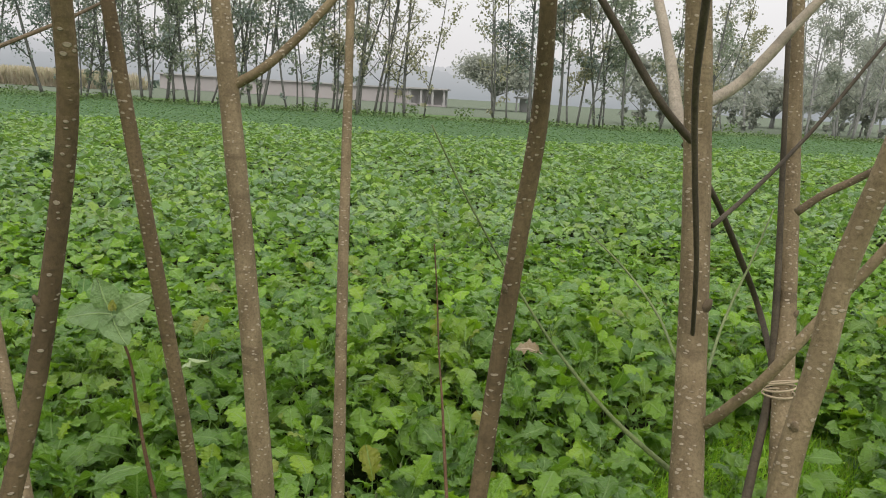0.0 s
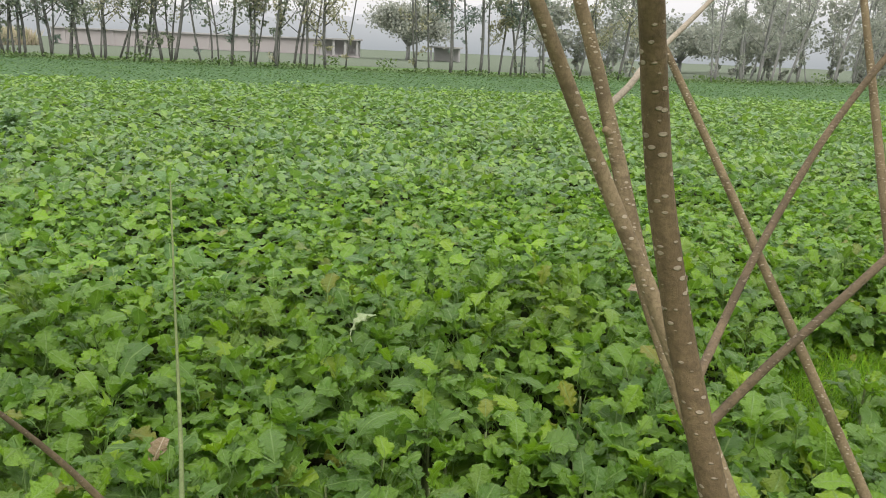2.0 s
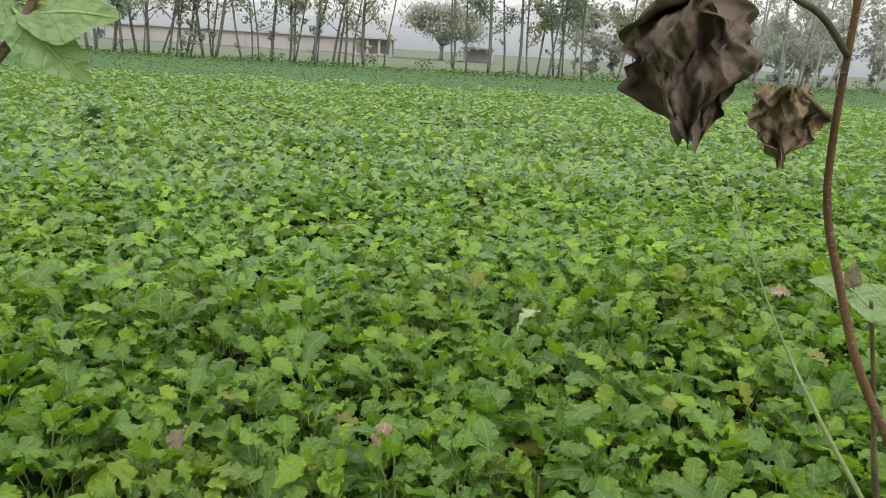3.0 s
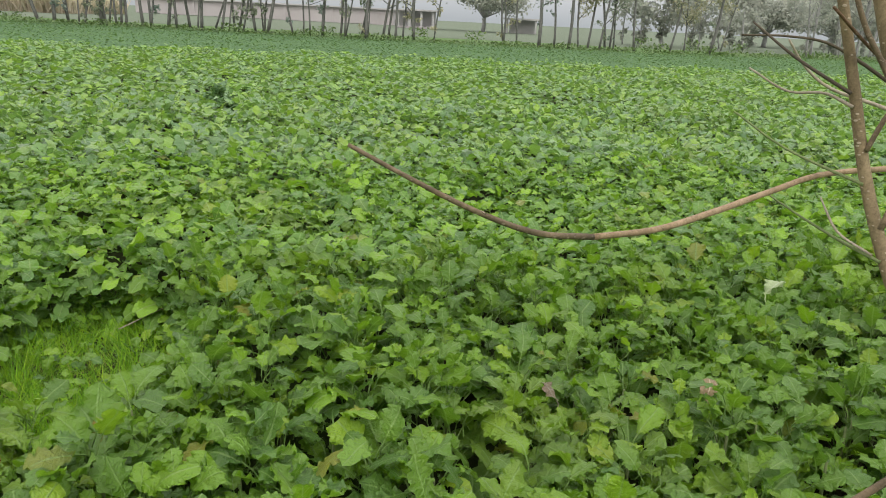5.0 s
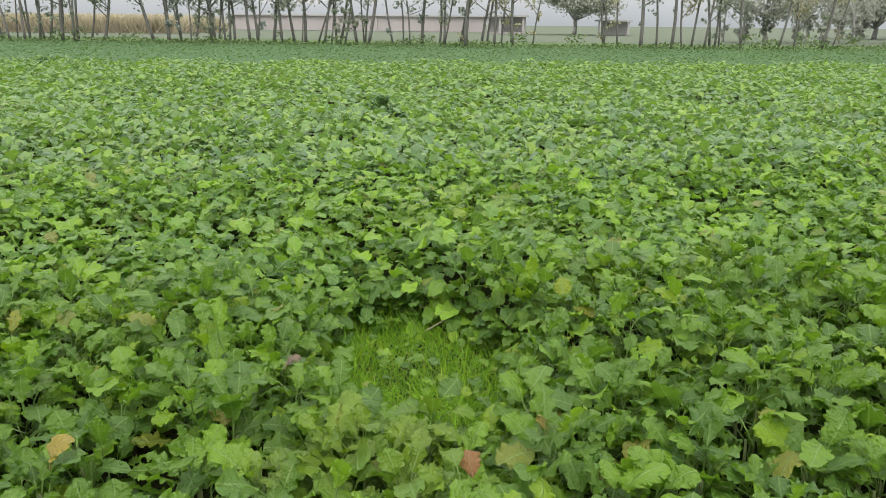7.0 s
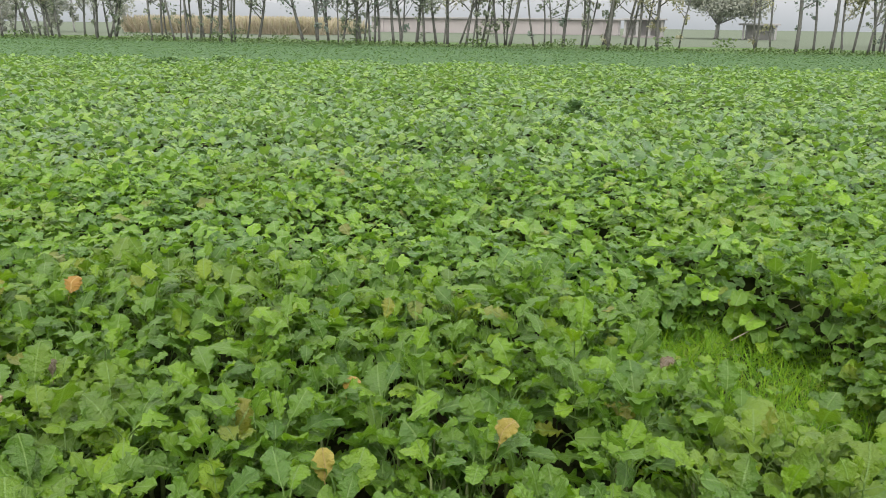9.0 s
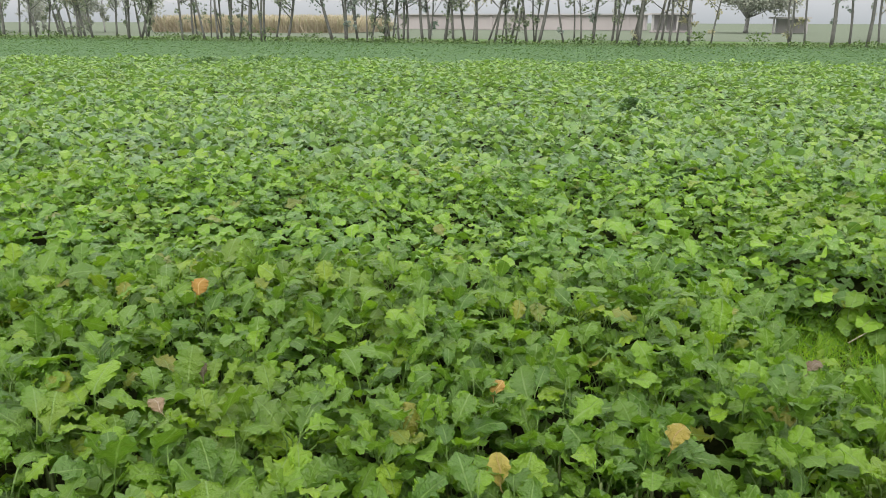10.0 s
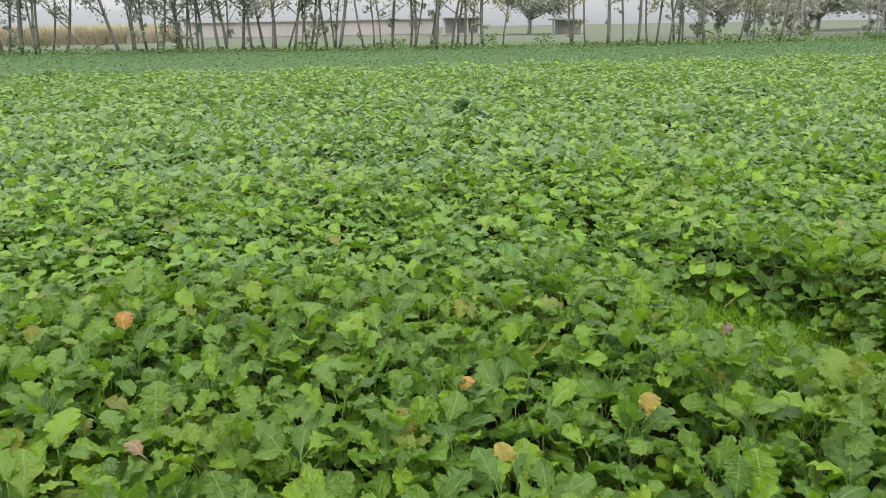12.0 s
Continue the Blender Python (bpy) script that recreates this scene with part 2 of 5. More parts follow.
    if stalk:
        base = len(pts)
        for yy, zz in ((0.02, 0.0), (-0.5 * stalk, -0.16 * stalk), (-stalk, -0.62 * stalk)):
            for dx, dz in ((-0.022, 0.012), (0.022, 0.012), (0.0, -0.03)):
                pts.append((dx, yy, zz + dz))
                uvs.append((0.5, 0.02))
        for k in (0, 3):
            for a, b in ((0, 1), (1, 2), (2, 0)):
                p, q, r, t = base + k + a, base + k + b, base + k + 3 + b, base + k + 3 + a
                tris += [(p, q, r), (p, r, t)]
    return np.array(pts), np.array(tris), np.array(uvs)


def scatter(name, shapes, pick, place, az, pitch, roll, size, mat):
    """Many leaves joined in one mesh: shape pick[i] of shapes, turned and laid at place[i]."""
    turn = turn_z(az) @ turn_x(pitch) @ turn_y(roll)
    vs, fs, us, base = [], [], [], 0
    for k, (v, f, u) in enumerate(shapes):
        idx = np.nonzero(pick == k)[0]
        if not len(idx):
            continue
        pts = np.einsum("nij,vj->nvi", turn[idx], v) * size[idx, None, None] + place[idx, None, :]
        vs.append(pts.reshape(-1, 3))
        fs.append((f[None] + (np.arange(len(idx)) * len(v))[:, None, None] + base).reshape(-1, f.shape[1]))
        us.append(np.tile(u, (len(idx), 1)))
        base += len(idx) * len(v)
    return mesh_from(name, np.concatenate(vs), np.concatenate(fs), mat, np.concatenate(us))


# ---- the plan of the field: the walk runs along its near edge ----
def edge(x):
    """The near edge of the crop, along the walk."""
    return 1.05 + 0.24 * x


def far_edge(x):
    return 23.0 + 0.17 * x


def row_y(x):
    """The line of the tree row, which falls back beyond the field's corner."""
    return 48.3 + 0.45 * np.maximum(0.0, x - 12.0)


PATCHES = [(-0.74, 2.78, 0.44, 0.76, 0.28), (4.25, 3.36, 0.84, 0.42, 0.95)]   # x, y, half length, half width, turn


def in_patch(x, y, grow=0.0):
    inside = np.zeros(np.shape(x), bool)
    for px, py, a, b, turn in PATCHES:
        u = (x - px) * math.cos(turn) + (y - py) * math.sin(turn)
        v = -(x - px) * math.sin(turn) + (y - py) * math.cos(turn)
        inside |= (u / (a + grow)) ** 2 + (v / (b + grow)) ** 2 < 1
    return inside


def swell(x, y):
    """The crop's uneven height."""
    return 0.035 * np.sin(1.7 * x + 0.6 * y) + 0.03 * np.sin(0.8 * x - 1.9 * y + 1) + 0.02 * np.sin(3.9 * x + 2.7 * y)


# ---- ground ----
def slab(name, x0, x1, y0, y1, z, mat, label, nx=2, ny=2, relief=0.0, lower=None, upper=None):
    xs, ts = np.linspace(x0, x1, nx), np.linspace(0, 1, ny)
    gx, gt = np.meshgrid(xs, ts)
    lo = lower(gx) if lower else np.full_like(gx, y0)
    hi = upper(gx) if upper else np.full_like(gx, y1)
    gy = lo + (hi - lo) * gt
    gz = z + relief * (np.sin(2.3 * gx + 1.1 * gy) + np.sin(1.3 * gx - 3.1 * gy)) * 0.5
    idx = np.arange(nx * ny).reshape(ny, nx)
    f = np.stack([idx[:-1, :-1], idx[:-1, 1:], idx[1:, 1:], idx[1:, :-1]], -1).reshape(-1, 4)
    ob = new(name, mesh_from(name, np.stack([gx, gy, gz], -1).reshape(-1, 3), f, mat))
    return tagged(ob, label, "ground", kind="structure")


slab("ground", -900, 900, -500, 1500, -0.04, M_GROUND, "flat misty grassland that reaches the horizon")
# sheet added over the far grass to carry its haze-grey colour
slab("far_meadow", -900, 900, 60, 1500, -0.03, M_HAZEDMEADOW, "far meadow behind the trees, greyed with painted haze")
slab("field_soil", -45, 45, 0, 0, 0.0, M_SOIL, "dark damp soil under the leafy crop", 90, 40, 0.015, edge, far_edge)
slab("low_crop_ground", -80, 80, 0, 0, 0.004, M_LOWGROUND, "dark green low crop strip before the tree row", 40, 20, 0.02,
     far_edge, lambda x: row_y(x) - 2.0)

# ---- the crop ----
rng = np.random.default_rng(7)
SHAPES_NEAR = [leaf_shape(rng, 8, True, 0.55, rng.uniform(0.05, 0.7), 0.115, rng.uniform(-0.1, 0.4), rng.uniform(0.29, 0.39), rng.uniform(5.0, 6.6), step=4) for _ in range(24)]
SHAPES_HALF = [leaf_shape(rng, 6, False, 0.0, rng.uniform(0.1, 0.7), 0.145, rng.uniform(-0.1, 0.5), rng.uniform(0.29, 0.39), rng.uniform(3.4, 4.6)) for _ in range(14)]
SHAPES_MID = [leaf_shape(rng, 4, False, 0.0, rng.uniform(0.1, 0.6), 0.18, 0.35, rng.uniform(0.32, 0.40), 2.7, step=2) for _ in range(8)]
SHAPES_FAR = [leaf_shape(rng, 2, False, 0.0, 0.4, 0.14, 0.3, 0.40, 1.6, step=2) for _ in range(5)]


def plants(x0, x1, d0, d1, per_m2, left=1.2, right=0.8):
    """Plant places, evenly sown, in the strip d0 to d1 metres beyond the near edge, within the widening stretch of field before the walk."""
    gap = per_m2 ** -0.5
    gx, gd = np.meshgrid(np.arange(x0, x1, gap), np.arange(d0, d1, gap))
    order = rng.permutation(gx.size)
    x = gx.ravel()[order] + rng.uniform(-0.6, 0.6, gx.size) * gap
    d = gd.ravel()[order] + rng.uniform(0, 1, gx.size) * gap
    y = edge(x) + d
    keep = (y < far_edge(x)) & (x > -3.0 - left * d) & (x < 4.6 + right * d) & ~(in_patch(x, y, 0.04 * np.sin(7 * x + 5 * y)) & (rng.uniform(0, 1, x.shape) > 0.03))
    return x[keep], y[keep]


def leaves_of(x, y, per_plant, size, top, spread, stand=54):
    """Leaf poses for plants at x, y: a rosette whose inner leaves stand and outer ones lie."""
    n = len(x)
    k = np.tile(np.arange(per_plant), n)
    px, py = np.repeat(x, per_plant), np.repeat(y, per_plant)
    f = (k + rng.uniform(0, 1, n * per_plant)) / per_plant
    az = k * 2.4 + np.repeat(rng.uniform(0, 6.28, n), per_plant) + rng.normal(0, 0.3, n * per_plant)
    reach = spread * (0.25 + 0.75 * f)
    tall = np.repeat(rng.normal(0, 0.03, n), per_plant)
    z = top + swell(px, py) + tall - 0.05 * in_patch(px, py, 0.2) - 0.19 * f ** 1.5 + rng.normal(0, 0.022, n * per_plant)
    place = np.stack([px - np.sin(az) * reach, py + np.cos(az) * reach, z], -1)
    pitch = radians(stand) * (1 - f) ** 1.2 + radians(2) + rng.normal(0, 0.26, n * per_plant)
    roll = rng.normal(0, 0.32, n * per_plant)
    sz = size * (1.0 - 0.25 * (1 - f)) * rng.uniform(0.55, 1.3, n * per_plant)
    return place, az, pitch, roll, sz


def crop_stuff(name, label, xy, per_plant, size, shapes, mat, top=0.34, spread=0.09, stand=54):
    place, az, pitch, roll, sz = leaves_of(*xy, per_plant, size, top, spread, stand)
    me = scatter(name, shapes, rng.integers(0, len(shapes), len(az)), place, az, pitch, roll, sz, mat)
    return tagged(new(name, me), label, "crop", kind="stuff")


near_x, near_y = plants(-7, 7, 0.0, 2.6, 42)
single = (near_y - edge(near_x) > 0.35) & (near_y - edge(near_x) < 1.3) & (near_x > -3.9) & (near_x < 4.3)
single &= np.cumsum(single) <= 280
fringe = near_y - edge(near_x) < 0.4
crop_stuff("crop_leaves_edge", "lobed green mustard leaves along the crop's edge", (near_x[~single & fringe], near_y[~single & fringe]), 12, 0.120, SHAPES_HALF, M_CROP)
crop_stuff("crop_leaves_near", "lobed green mustard leaves of a dense crop", (near_x[~single & ~fringe], near_y[~single & ~fringe]), 13, 0.124, SHAPES_NEAR, M_CROP)
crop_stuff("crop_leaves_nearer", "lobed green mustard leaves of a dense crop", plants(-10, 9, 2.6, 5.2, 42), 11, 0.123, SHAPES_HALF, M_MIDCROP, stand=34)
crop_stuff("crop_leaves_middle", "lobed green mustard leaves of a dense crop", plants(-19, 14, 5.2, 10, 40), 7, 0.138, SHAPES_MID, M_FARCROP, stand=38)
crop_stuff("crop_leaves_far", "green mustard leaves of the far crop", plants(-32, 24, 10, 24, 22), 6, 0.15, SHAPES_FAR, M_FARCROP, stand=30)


M_WEED = leaf_material("weed_leaf", [(0.0, (0.051, 0.119, 0.048)), (0.7, (0.080, 0.168, 0.060)), (1.0, (0.116, 0.224, 0.060))], veins=False, patchy=0.0)


def weed_clump(x, y, wide, tall, seed):
    """A low clump of small dark leaves that stands a little above the crop."""
    g = np.random.default_rng(seed)
    n = int(900 * wide)
    r, a = np.abs(g.normal(0, 0.45, n)) * wide, g.uniform(0, 6.28, n)
    z = (0.30 + tall * g.uniform(0, 1, n) * np.exp(-(r / wide) ** 2 * 2))
    pts = np.stack([1.5 * r * np.cos(a), r * np.sin(a), z], -1)
    me = scatter("weed_clump", SHAPES_MID, g.integers(0, len(SHAPES_MID), n), pts, g.uniform(0, 6.28, n), g.normal(0.3, 0.5, n), g.normal(0, 0.4, n), g.uniform(0.04, 0.09, n), M_WEED)
    ob = new("weed_clump", me)
    ob.location = (x, y, 0)
    tagged(ob, "dark green clump of weeds among the crop", "weed", kind="stuff")


# the third clump is added where the crop has a dark gap
for k, (wx, wy, ww, wh) in enumerate([(-2.28, 9.8, 0.26, 0.24), (-2.05, 9.35, 0.20, 0.14), (-1.45, 5.9, 0.22, 0.08), (-14.3, 18.5, 0.6, 0.16), (-13.2, 19.4, 0.4, 0.14)]):
    weed_clump(wx, wy, ww, wh, 300 + k)


def flanks():
    """The crop on both sides of the stretch that the walk looks over, sown more thinly."""
    x, y = [], []
    for x0, x1 in ((-14.0, -3.0), (4.6, 12.0)):
        gx, gd = np.meshgrid(np.arange(x0, x1, 0.2), np.arange(0.05, 9.0, 0.2))
        px = gx.ravel() + rng.uniform(-0.1, 0.1, gx.size)
        d = gd.ravel() + rng.uniform(-0.1, 0.1, gx.size)
        out = (px < -3.0 - 1.2 * d) | (px > 4.6 + 0.8 * d)
        x.append(px[out])
        y.append(edge(px[out]) + d[out])
    return np.concatenate(x), np.concatenate(y)


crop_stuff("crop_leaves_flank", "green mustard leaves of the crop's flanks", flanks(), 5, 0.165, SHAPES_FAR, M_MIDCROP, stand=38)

# ---- more materials ----
def bark_material(name, dark, light, spots=0.0, scale=95.0):
    """Smooth young bark: streaks along the stem, broad brown and grey blotches, faint rings, and pale corky flecks of uneven size."""
    n = Nodes(name)
    pos = n.place()
    streak = n.add("ShaderNodeMapping")
    n.put(pos, streak.inputs[0])
    streak.inputs["Scale"].default_value = (1, 1, 0.2)
    ring = n.add("ShaderNodeMapping")
    n.put(pos, ring.inputs[0])
    ring.inputs["Scale"].default_value = (0.25, 0.25, 1)
    col = n.mix(n.span(n.noise(streak.outputs[0], 70.0, 5), 0.3, 0.7), dark, light)
    col = n.mix(n.math("MULTIPLY", n.span(n.noise(pos, 16.0, 4), 0.42, 0.66), 0.55), col, tuple(0.62 * c for c in dark))
    col = n.mix(n.math("MULTIPLY", n.span(n.noise(pos, 7.0, 3), 0.45, 0.70), 0.4), col, tuple(min(0.6, 1.25 * c) for c in light))
    col = n.mix(n.math("MULTIPLY", n.span(n.noise(ring.outputs[0], 48.0, 3), 0.60, 0.68), 0.5), col, tuple(0.5 * c for c in dark))
    fine = n.noise(pos, 420.0, 4, 0.65)
    col = n.mix(n.span(fine, 0.42, 0.68), col, n.mix(0.5, col, tuple(0.45 * c for c in dark)))
    height = n.math("ADD", n.noise(streak.outputs[0], 140.0, 4), n.math("MULTIPLY", fine, 0.6))
    if spots:
        v = n.add("ShaderNodeTexVoronoi")
        flat = n.add("ShaderNodeMapping")
        n.put(pos, flat.inputs[0])
        flat.inputs["Scale"].default_value = (0.8, 0.8, 1.5)
        n.put(n.mix(0.012, flat.outputs[0], n.add("ShaderNodeTexNoise").outputs["Color"]), v.inputs["Vector"])
        v.inputs["Scale"].default_value = scale
        size = n.math("ADD", n.math("MULTIPLY", n.span(n.noise(pos, 60.0, 2), 0.30, 0.65), 0.20), 0.14)
        dot = n.span(n.math("SUBTRACT", size, v.outputs["Distance"]), 0.0, 0.07)
        col = n.mix(n.math("MULTIPLY", dot, spots), col, (0.42, 0.36, 0.275))
        height = n.math("ADD", height, n.math("MULTIPLY", dot, 0.4))
    return n.surface(col, 0.75, n.bump(height, 0.8, 0.0015), 0.3)


def plain_material(name, a, b, scale, rough=0.85, relief=0.3, distance=0.01):
    n = Nodes(name)
    pos = n.place()
    col = n.mix(n.noise(pos, scale, 5), a, b)
    col = n.mix(n.math("MULTIPLY", n.span(n.noise(pos, scale * 0.12, 3), 0.4, 0.7), 0.35), col, tuple(0.6 * c for c in a))
    return n.surface(col, rough, n.bump(n.noise(pos, scale * 3, 4), relief, distance), 0.25)


M_BARK = bark_material("sapling_bark", (0.136, 0.099, 0.053), (0.265, 0.204, 0.120), 0.65, 175.0)
M_DARKBARK = bark_material("dark_sapling_bark", (0.084, 0.057, 0.029), (0.172, 0.124, 0.067), 0.55, 230.0)
M_TANBARK = bark_material("tan_sapling_bark", (0.250, 0.182, 0.126), (0.425, 0.332, 0.245), 0.5, 170.0)
M_ORANGETWIG = bark_material("orange_twig_bark", (0.22, 0.150, 0.085), (0.35, 0.255, 0.16), 0.15, 260.0)
M_TWIG = bark_material("twig_bark", (0.10, 0.075, 0.045), (0.19, 0.14, 0.085), 0.25, 260.0)
M_DARKTWIG = bark_material("dark_twig_bark", (0.048, 0.038, 0.025), (0.095, 0.075, 0.050), 0.0)
M_PALETWIG = bark_material("pale_twig_bark", (0.28, 0.24, 0.18), (0.38, 0.33, 0.26), 0.0)
M_GREENTWIG = bark_material("green_twig_bark", (0.12, 0.16, 0.06), (0.20, 0.24, 0.10), 0.0)
M_REDTWIG = bark_material("red_twig_bark", (0.102, 0.054, 0.030), (0.166, 0.094, 0.053), 0.2, 260.0)
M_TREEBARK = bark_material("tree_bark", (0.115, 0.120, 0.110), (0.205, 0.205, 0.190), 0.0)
M_SAPLEAF = leaf_material("sapling_leaf", [(0.0, (0.14, 0.23, 0.085)), (1.0, (0.20, 0.30, 0.13))], patchy=0.0, rough=0.6)
M_SPOTLEAF = leaf_material("yellow_leaf", [(0.0, (0.40, 0.35, 0.05)), (1.0, (0.38, 0.39, 0.08))], vein=(0.5, 0.45, 0.15), patchy=0.0)
M_ORANGE = leaf_material("orange_leaf", [(0.0, (0.36, 0.19, 0.04)), (1.0, (0.40, 0.25, 0.06))], vein=(0.55, 0.40, 0.16), patchy=0.0)
M_TAN = leaf_material("tan_leaf", [(0.0, (0.24, 0.165, 0.095)), (1.0, (0.29, 0.21, 0.125))], vein=(0.5, 0.42, 0.3), patchy=0.0)
M_MAUVE = leaf_material("mauve_leaf", [(0.0, (0.13, 0.095, 0.07)), (1.0, (0.19, 0.13, 0.085))], vein=(0.22, 0.18, 0.12), patchy=0.0)
M_BLOTCH = leaf_material("blotched_leaf", [(0.0, (0.27, 0.20, 0.035)), (1.0, (0.31, 0.26, 0.05))], vein=(0.36, 0.26, 0.10), patchy=0.0)
M_REDBROWN = leaf_material("red_brown_leaf", [(0.0, (0.20, 0.085, 0.035)), (1.0, (0.27, 0.13, 0.055))], vein=(0.32, 0.20, 0.10), patchy=0.0)
M_PALELEAF = leaf_material("pale_leaf", [(0.0, (0.32, 0.40, 0.20)), (1.0, (0.38, 0.45, 0.25))], vein=(0.5, 0.55, 0.36), patchy=0.0)
# leaf colours of the row, raised and greyed to imitate the mist before it
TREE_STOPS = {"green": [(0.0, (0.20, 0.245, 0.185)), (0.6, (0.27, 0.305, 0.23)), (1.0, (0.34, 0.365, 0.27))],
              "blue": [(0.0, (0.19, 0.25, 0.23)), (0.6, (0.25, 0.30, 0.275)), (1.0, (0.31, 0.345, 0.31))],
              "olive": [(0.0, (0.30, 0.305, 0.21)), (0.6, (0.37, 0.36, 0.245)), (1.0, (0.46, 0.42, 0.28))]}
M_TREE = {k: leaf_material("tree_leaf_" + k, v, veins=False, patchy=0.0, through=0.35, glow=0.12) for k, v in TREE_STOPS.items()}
# pale grey foliage: the mist over distant trees is put into the leaf colour
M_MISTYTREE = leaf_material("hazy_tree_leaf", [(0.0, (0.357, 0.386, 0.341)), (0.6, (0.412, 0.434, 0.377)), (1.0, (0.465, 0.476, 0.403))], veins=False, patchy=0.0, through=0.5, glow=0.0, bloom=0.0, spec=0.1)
M_UNDER = leaf_material("undergrowth_leaf", [(0.0, (0.085, 0.135, 0.065)), (0.6, (0.125, 0.185, 0.080)), (1.0, (0.175, 0.235, 0.10))], veins=False, patchy=0.0)
# bark for distant trunks, paled in two steps to imitate haze
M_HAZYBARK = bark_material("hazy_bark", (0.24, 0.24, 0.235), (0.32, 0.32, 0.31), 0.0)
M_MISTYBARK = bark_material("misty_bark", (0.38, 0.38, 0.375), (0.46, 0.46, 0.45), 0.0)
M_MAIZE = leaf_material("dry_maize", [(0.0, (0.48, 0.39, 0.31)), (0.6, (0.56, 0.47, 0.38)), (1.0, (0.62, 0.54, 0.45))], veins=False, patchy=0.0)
# distant buildings: plaster, roof and whitewash are tinted towards the haze grey
M_PLASTER = plain_material("hazed_pink_plaster", (0.385, 0.358, 0.36), (0.43, 0.40, 0.402), 0.8)
M_ROOF = plain_material("hazed_grey_roof", (0.40, 0.39, 0.40), (0.46, 0.45, 0.455), 2.0)
M_WHITEWASH = plain_material("hazed_whitewash", (0.37, 0.365, 0.365), (0.43, 0.425, 0.425), 1.5)
M_STRING = plain_material("jute_string", (0.34, 0.27, 0.18), (0.44, 0.36, 0.25), 400.0, 0.9, 0.5, 0.001)


def tube(points, radii, sides=10, knots=0.0, rng_=None, fine=4):
    """A tapered round stem along the points, smoothed between them. Returns verts and quads."""
    p = np.asarray(points, float)
    r = np.interp(np.linspace(0, 1, len(p)), np.linspace(0, 1, len(radii)), radii)
    if fine > 1 and len(p) > 2:
        run = np.concatenate([[0], np.cumsum(np.linalg.norm(np.diff(p, axis=0), axis=1))])
        slope = np.gradient(p, run, axis=0)
        out, rad = [], []
        for i in range(len(p) - 1):
            h = run[i + 1] - run[i]
            for t in np.arange(fine) / fine:
                a, b = t * t * (3 - 2 * t), t * (1 - t)
                out.append(p[i] * (1 - a) + p[i + 1] * a + h * b * ((1 - t) * slope[i] - t * slope[i + 1]))
                rad.append(r[i] + (r[i + 1] - r[i]) * t)
        p, r = np.array(out + [p[-1]]), np.array(rad + [r[-1]])
    if knots and rng_ is not None:
        run = np.concatenate([[0], np.cumsum(np.linalg.norm(np.diff(p, axis=0), axis=1))])
        for spot in rng_.uniform(0, run[-1], max(1, int(run[-1] / 0.09))):
            r = r * (1 + knots * np.exp(-((run - spot) / 0.03) ** 2))
    p = np.vstack([p[:1], p, p[-1:]])
    r = np.concatenate([[r[0] * 0.05], r, [r[-1] * 0.05]])
    d = np.gradient(p, axis=0)
    d[0], d[-1] = d[1], d[-2]
    d /= np.linalg.norm(d, axis=1, keepdims=True) + 1e-12
    side = np.cross(d, (0.31, 0.94, 0.12))
    side /= np.linalg.norm(side, axis=1, keepdims=True) + 1e-12
    up = np.cross(side, d)
    a = np.linspace(0, 2 * np.pi, sides, endpoint=False)
    v = p[:, None] + r[:, None, None] * (np.cos(a)[None, :, None] * side[:, None] + np.sin(a)[None, :, None] * up[:, None])
    idx = np.arange(len(p) * sides).reshape(-1, sides)
    nxt = np.roll(idx, -1, axis=1)
    f = np.stack([idx[:-1], nxt[:-1], nxt[1:], idx[1:]], -1).reshape(-1, 4)
    return v.reshape(-1, 3), f


def join(pieces):
    vs, fs, base = [], [], 0
    for v, f in pieces:
        vs.append(v)
        fs.append(f + base)
        base += len(v)
    return np.concatenate(vs), np.concatenate(fs)


def part(name, me, parent, label="", at=None):
    """One mesh as a part of a thing."""
    ob = new(name, me)
    ob.parent = parent
    if at is not None:
        ob.matrix_basis = at
    return tagged(ob, label)


def thing(name, at, label, category, group=""):
    ob = new(name)
    ob.empty_display_size = 0.1
    ob.location = at
    return tagged(ob, label, category, group)


def box(x0, x1, y0, y1, z0, z1):
    v = np.array([(x, y, z) for z in (z0, z1) for y in (y0, y1) for x in (x0, x1)], float)
    f = np.array([(0, 2, 3, 1), (4, 5, 7, 6), (0, 1, 5, 4), (2, 6, 7, 3), (0, 4, 6, 2), (1, 3, 7, 5)])
    return v, f


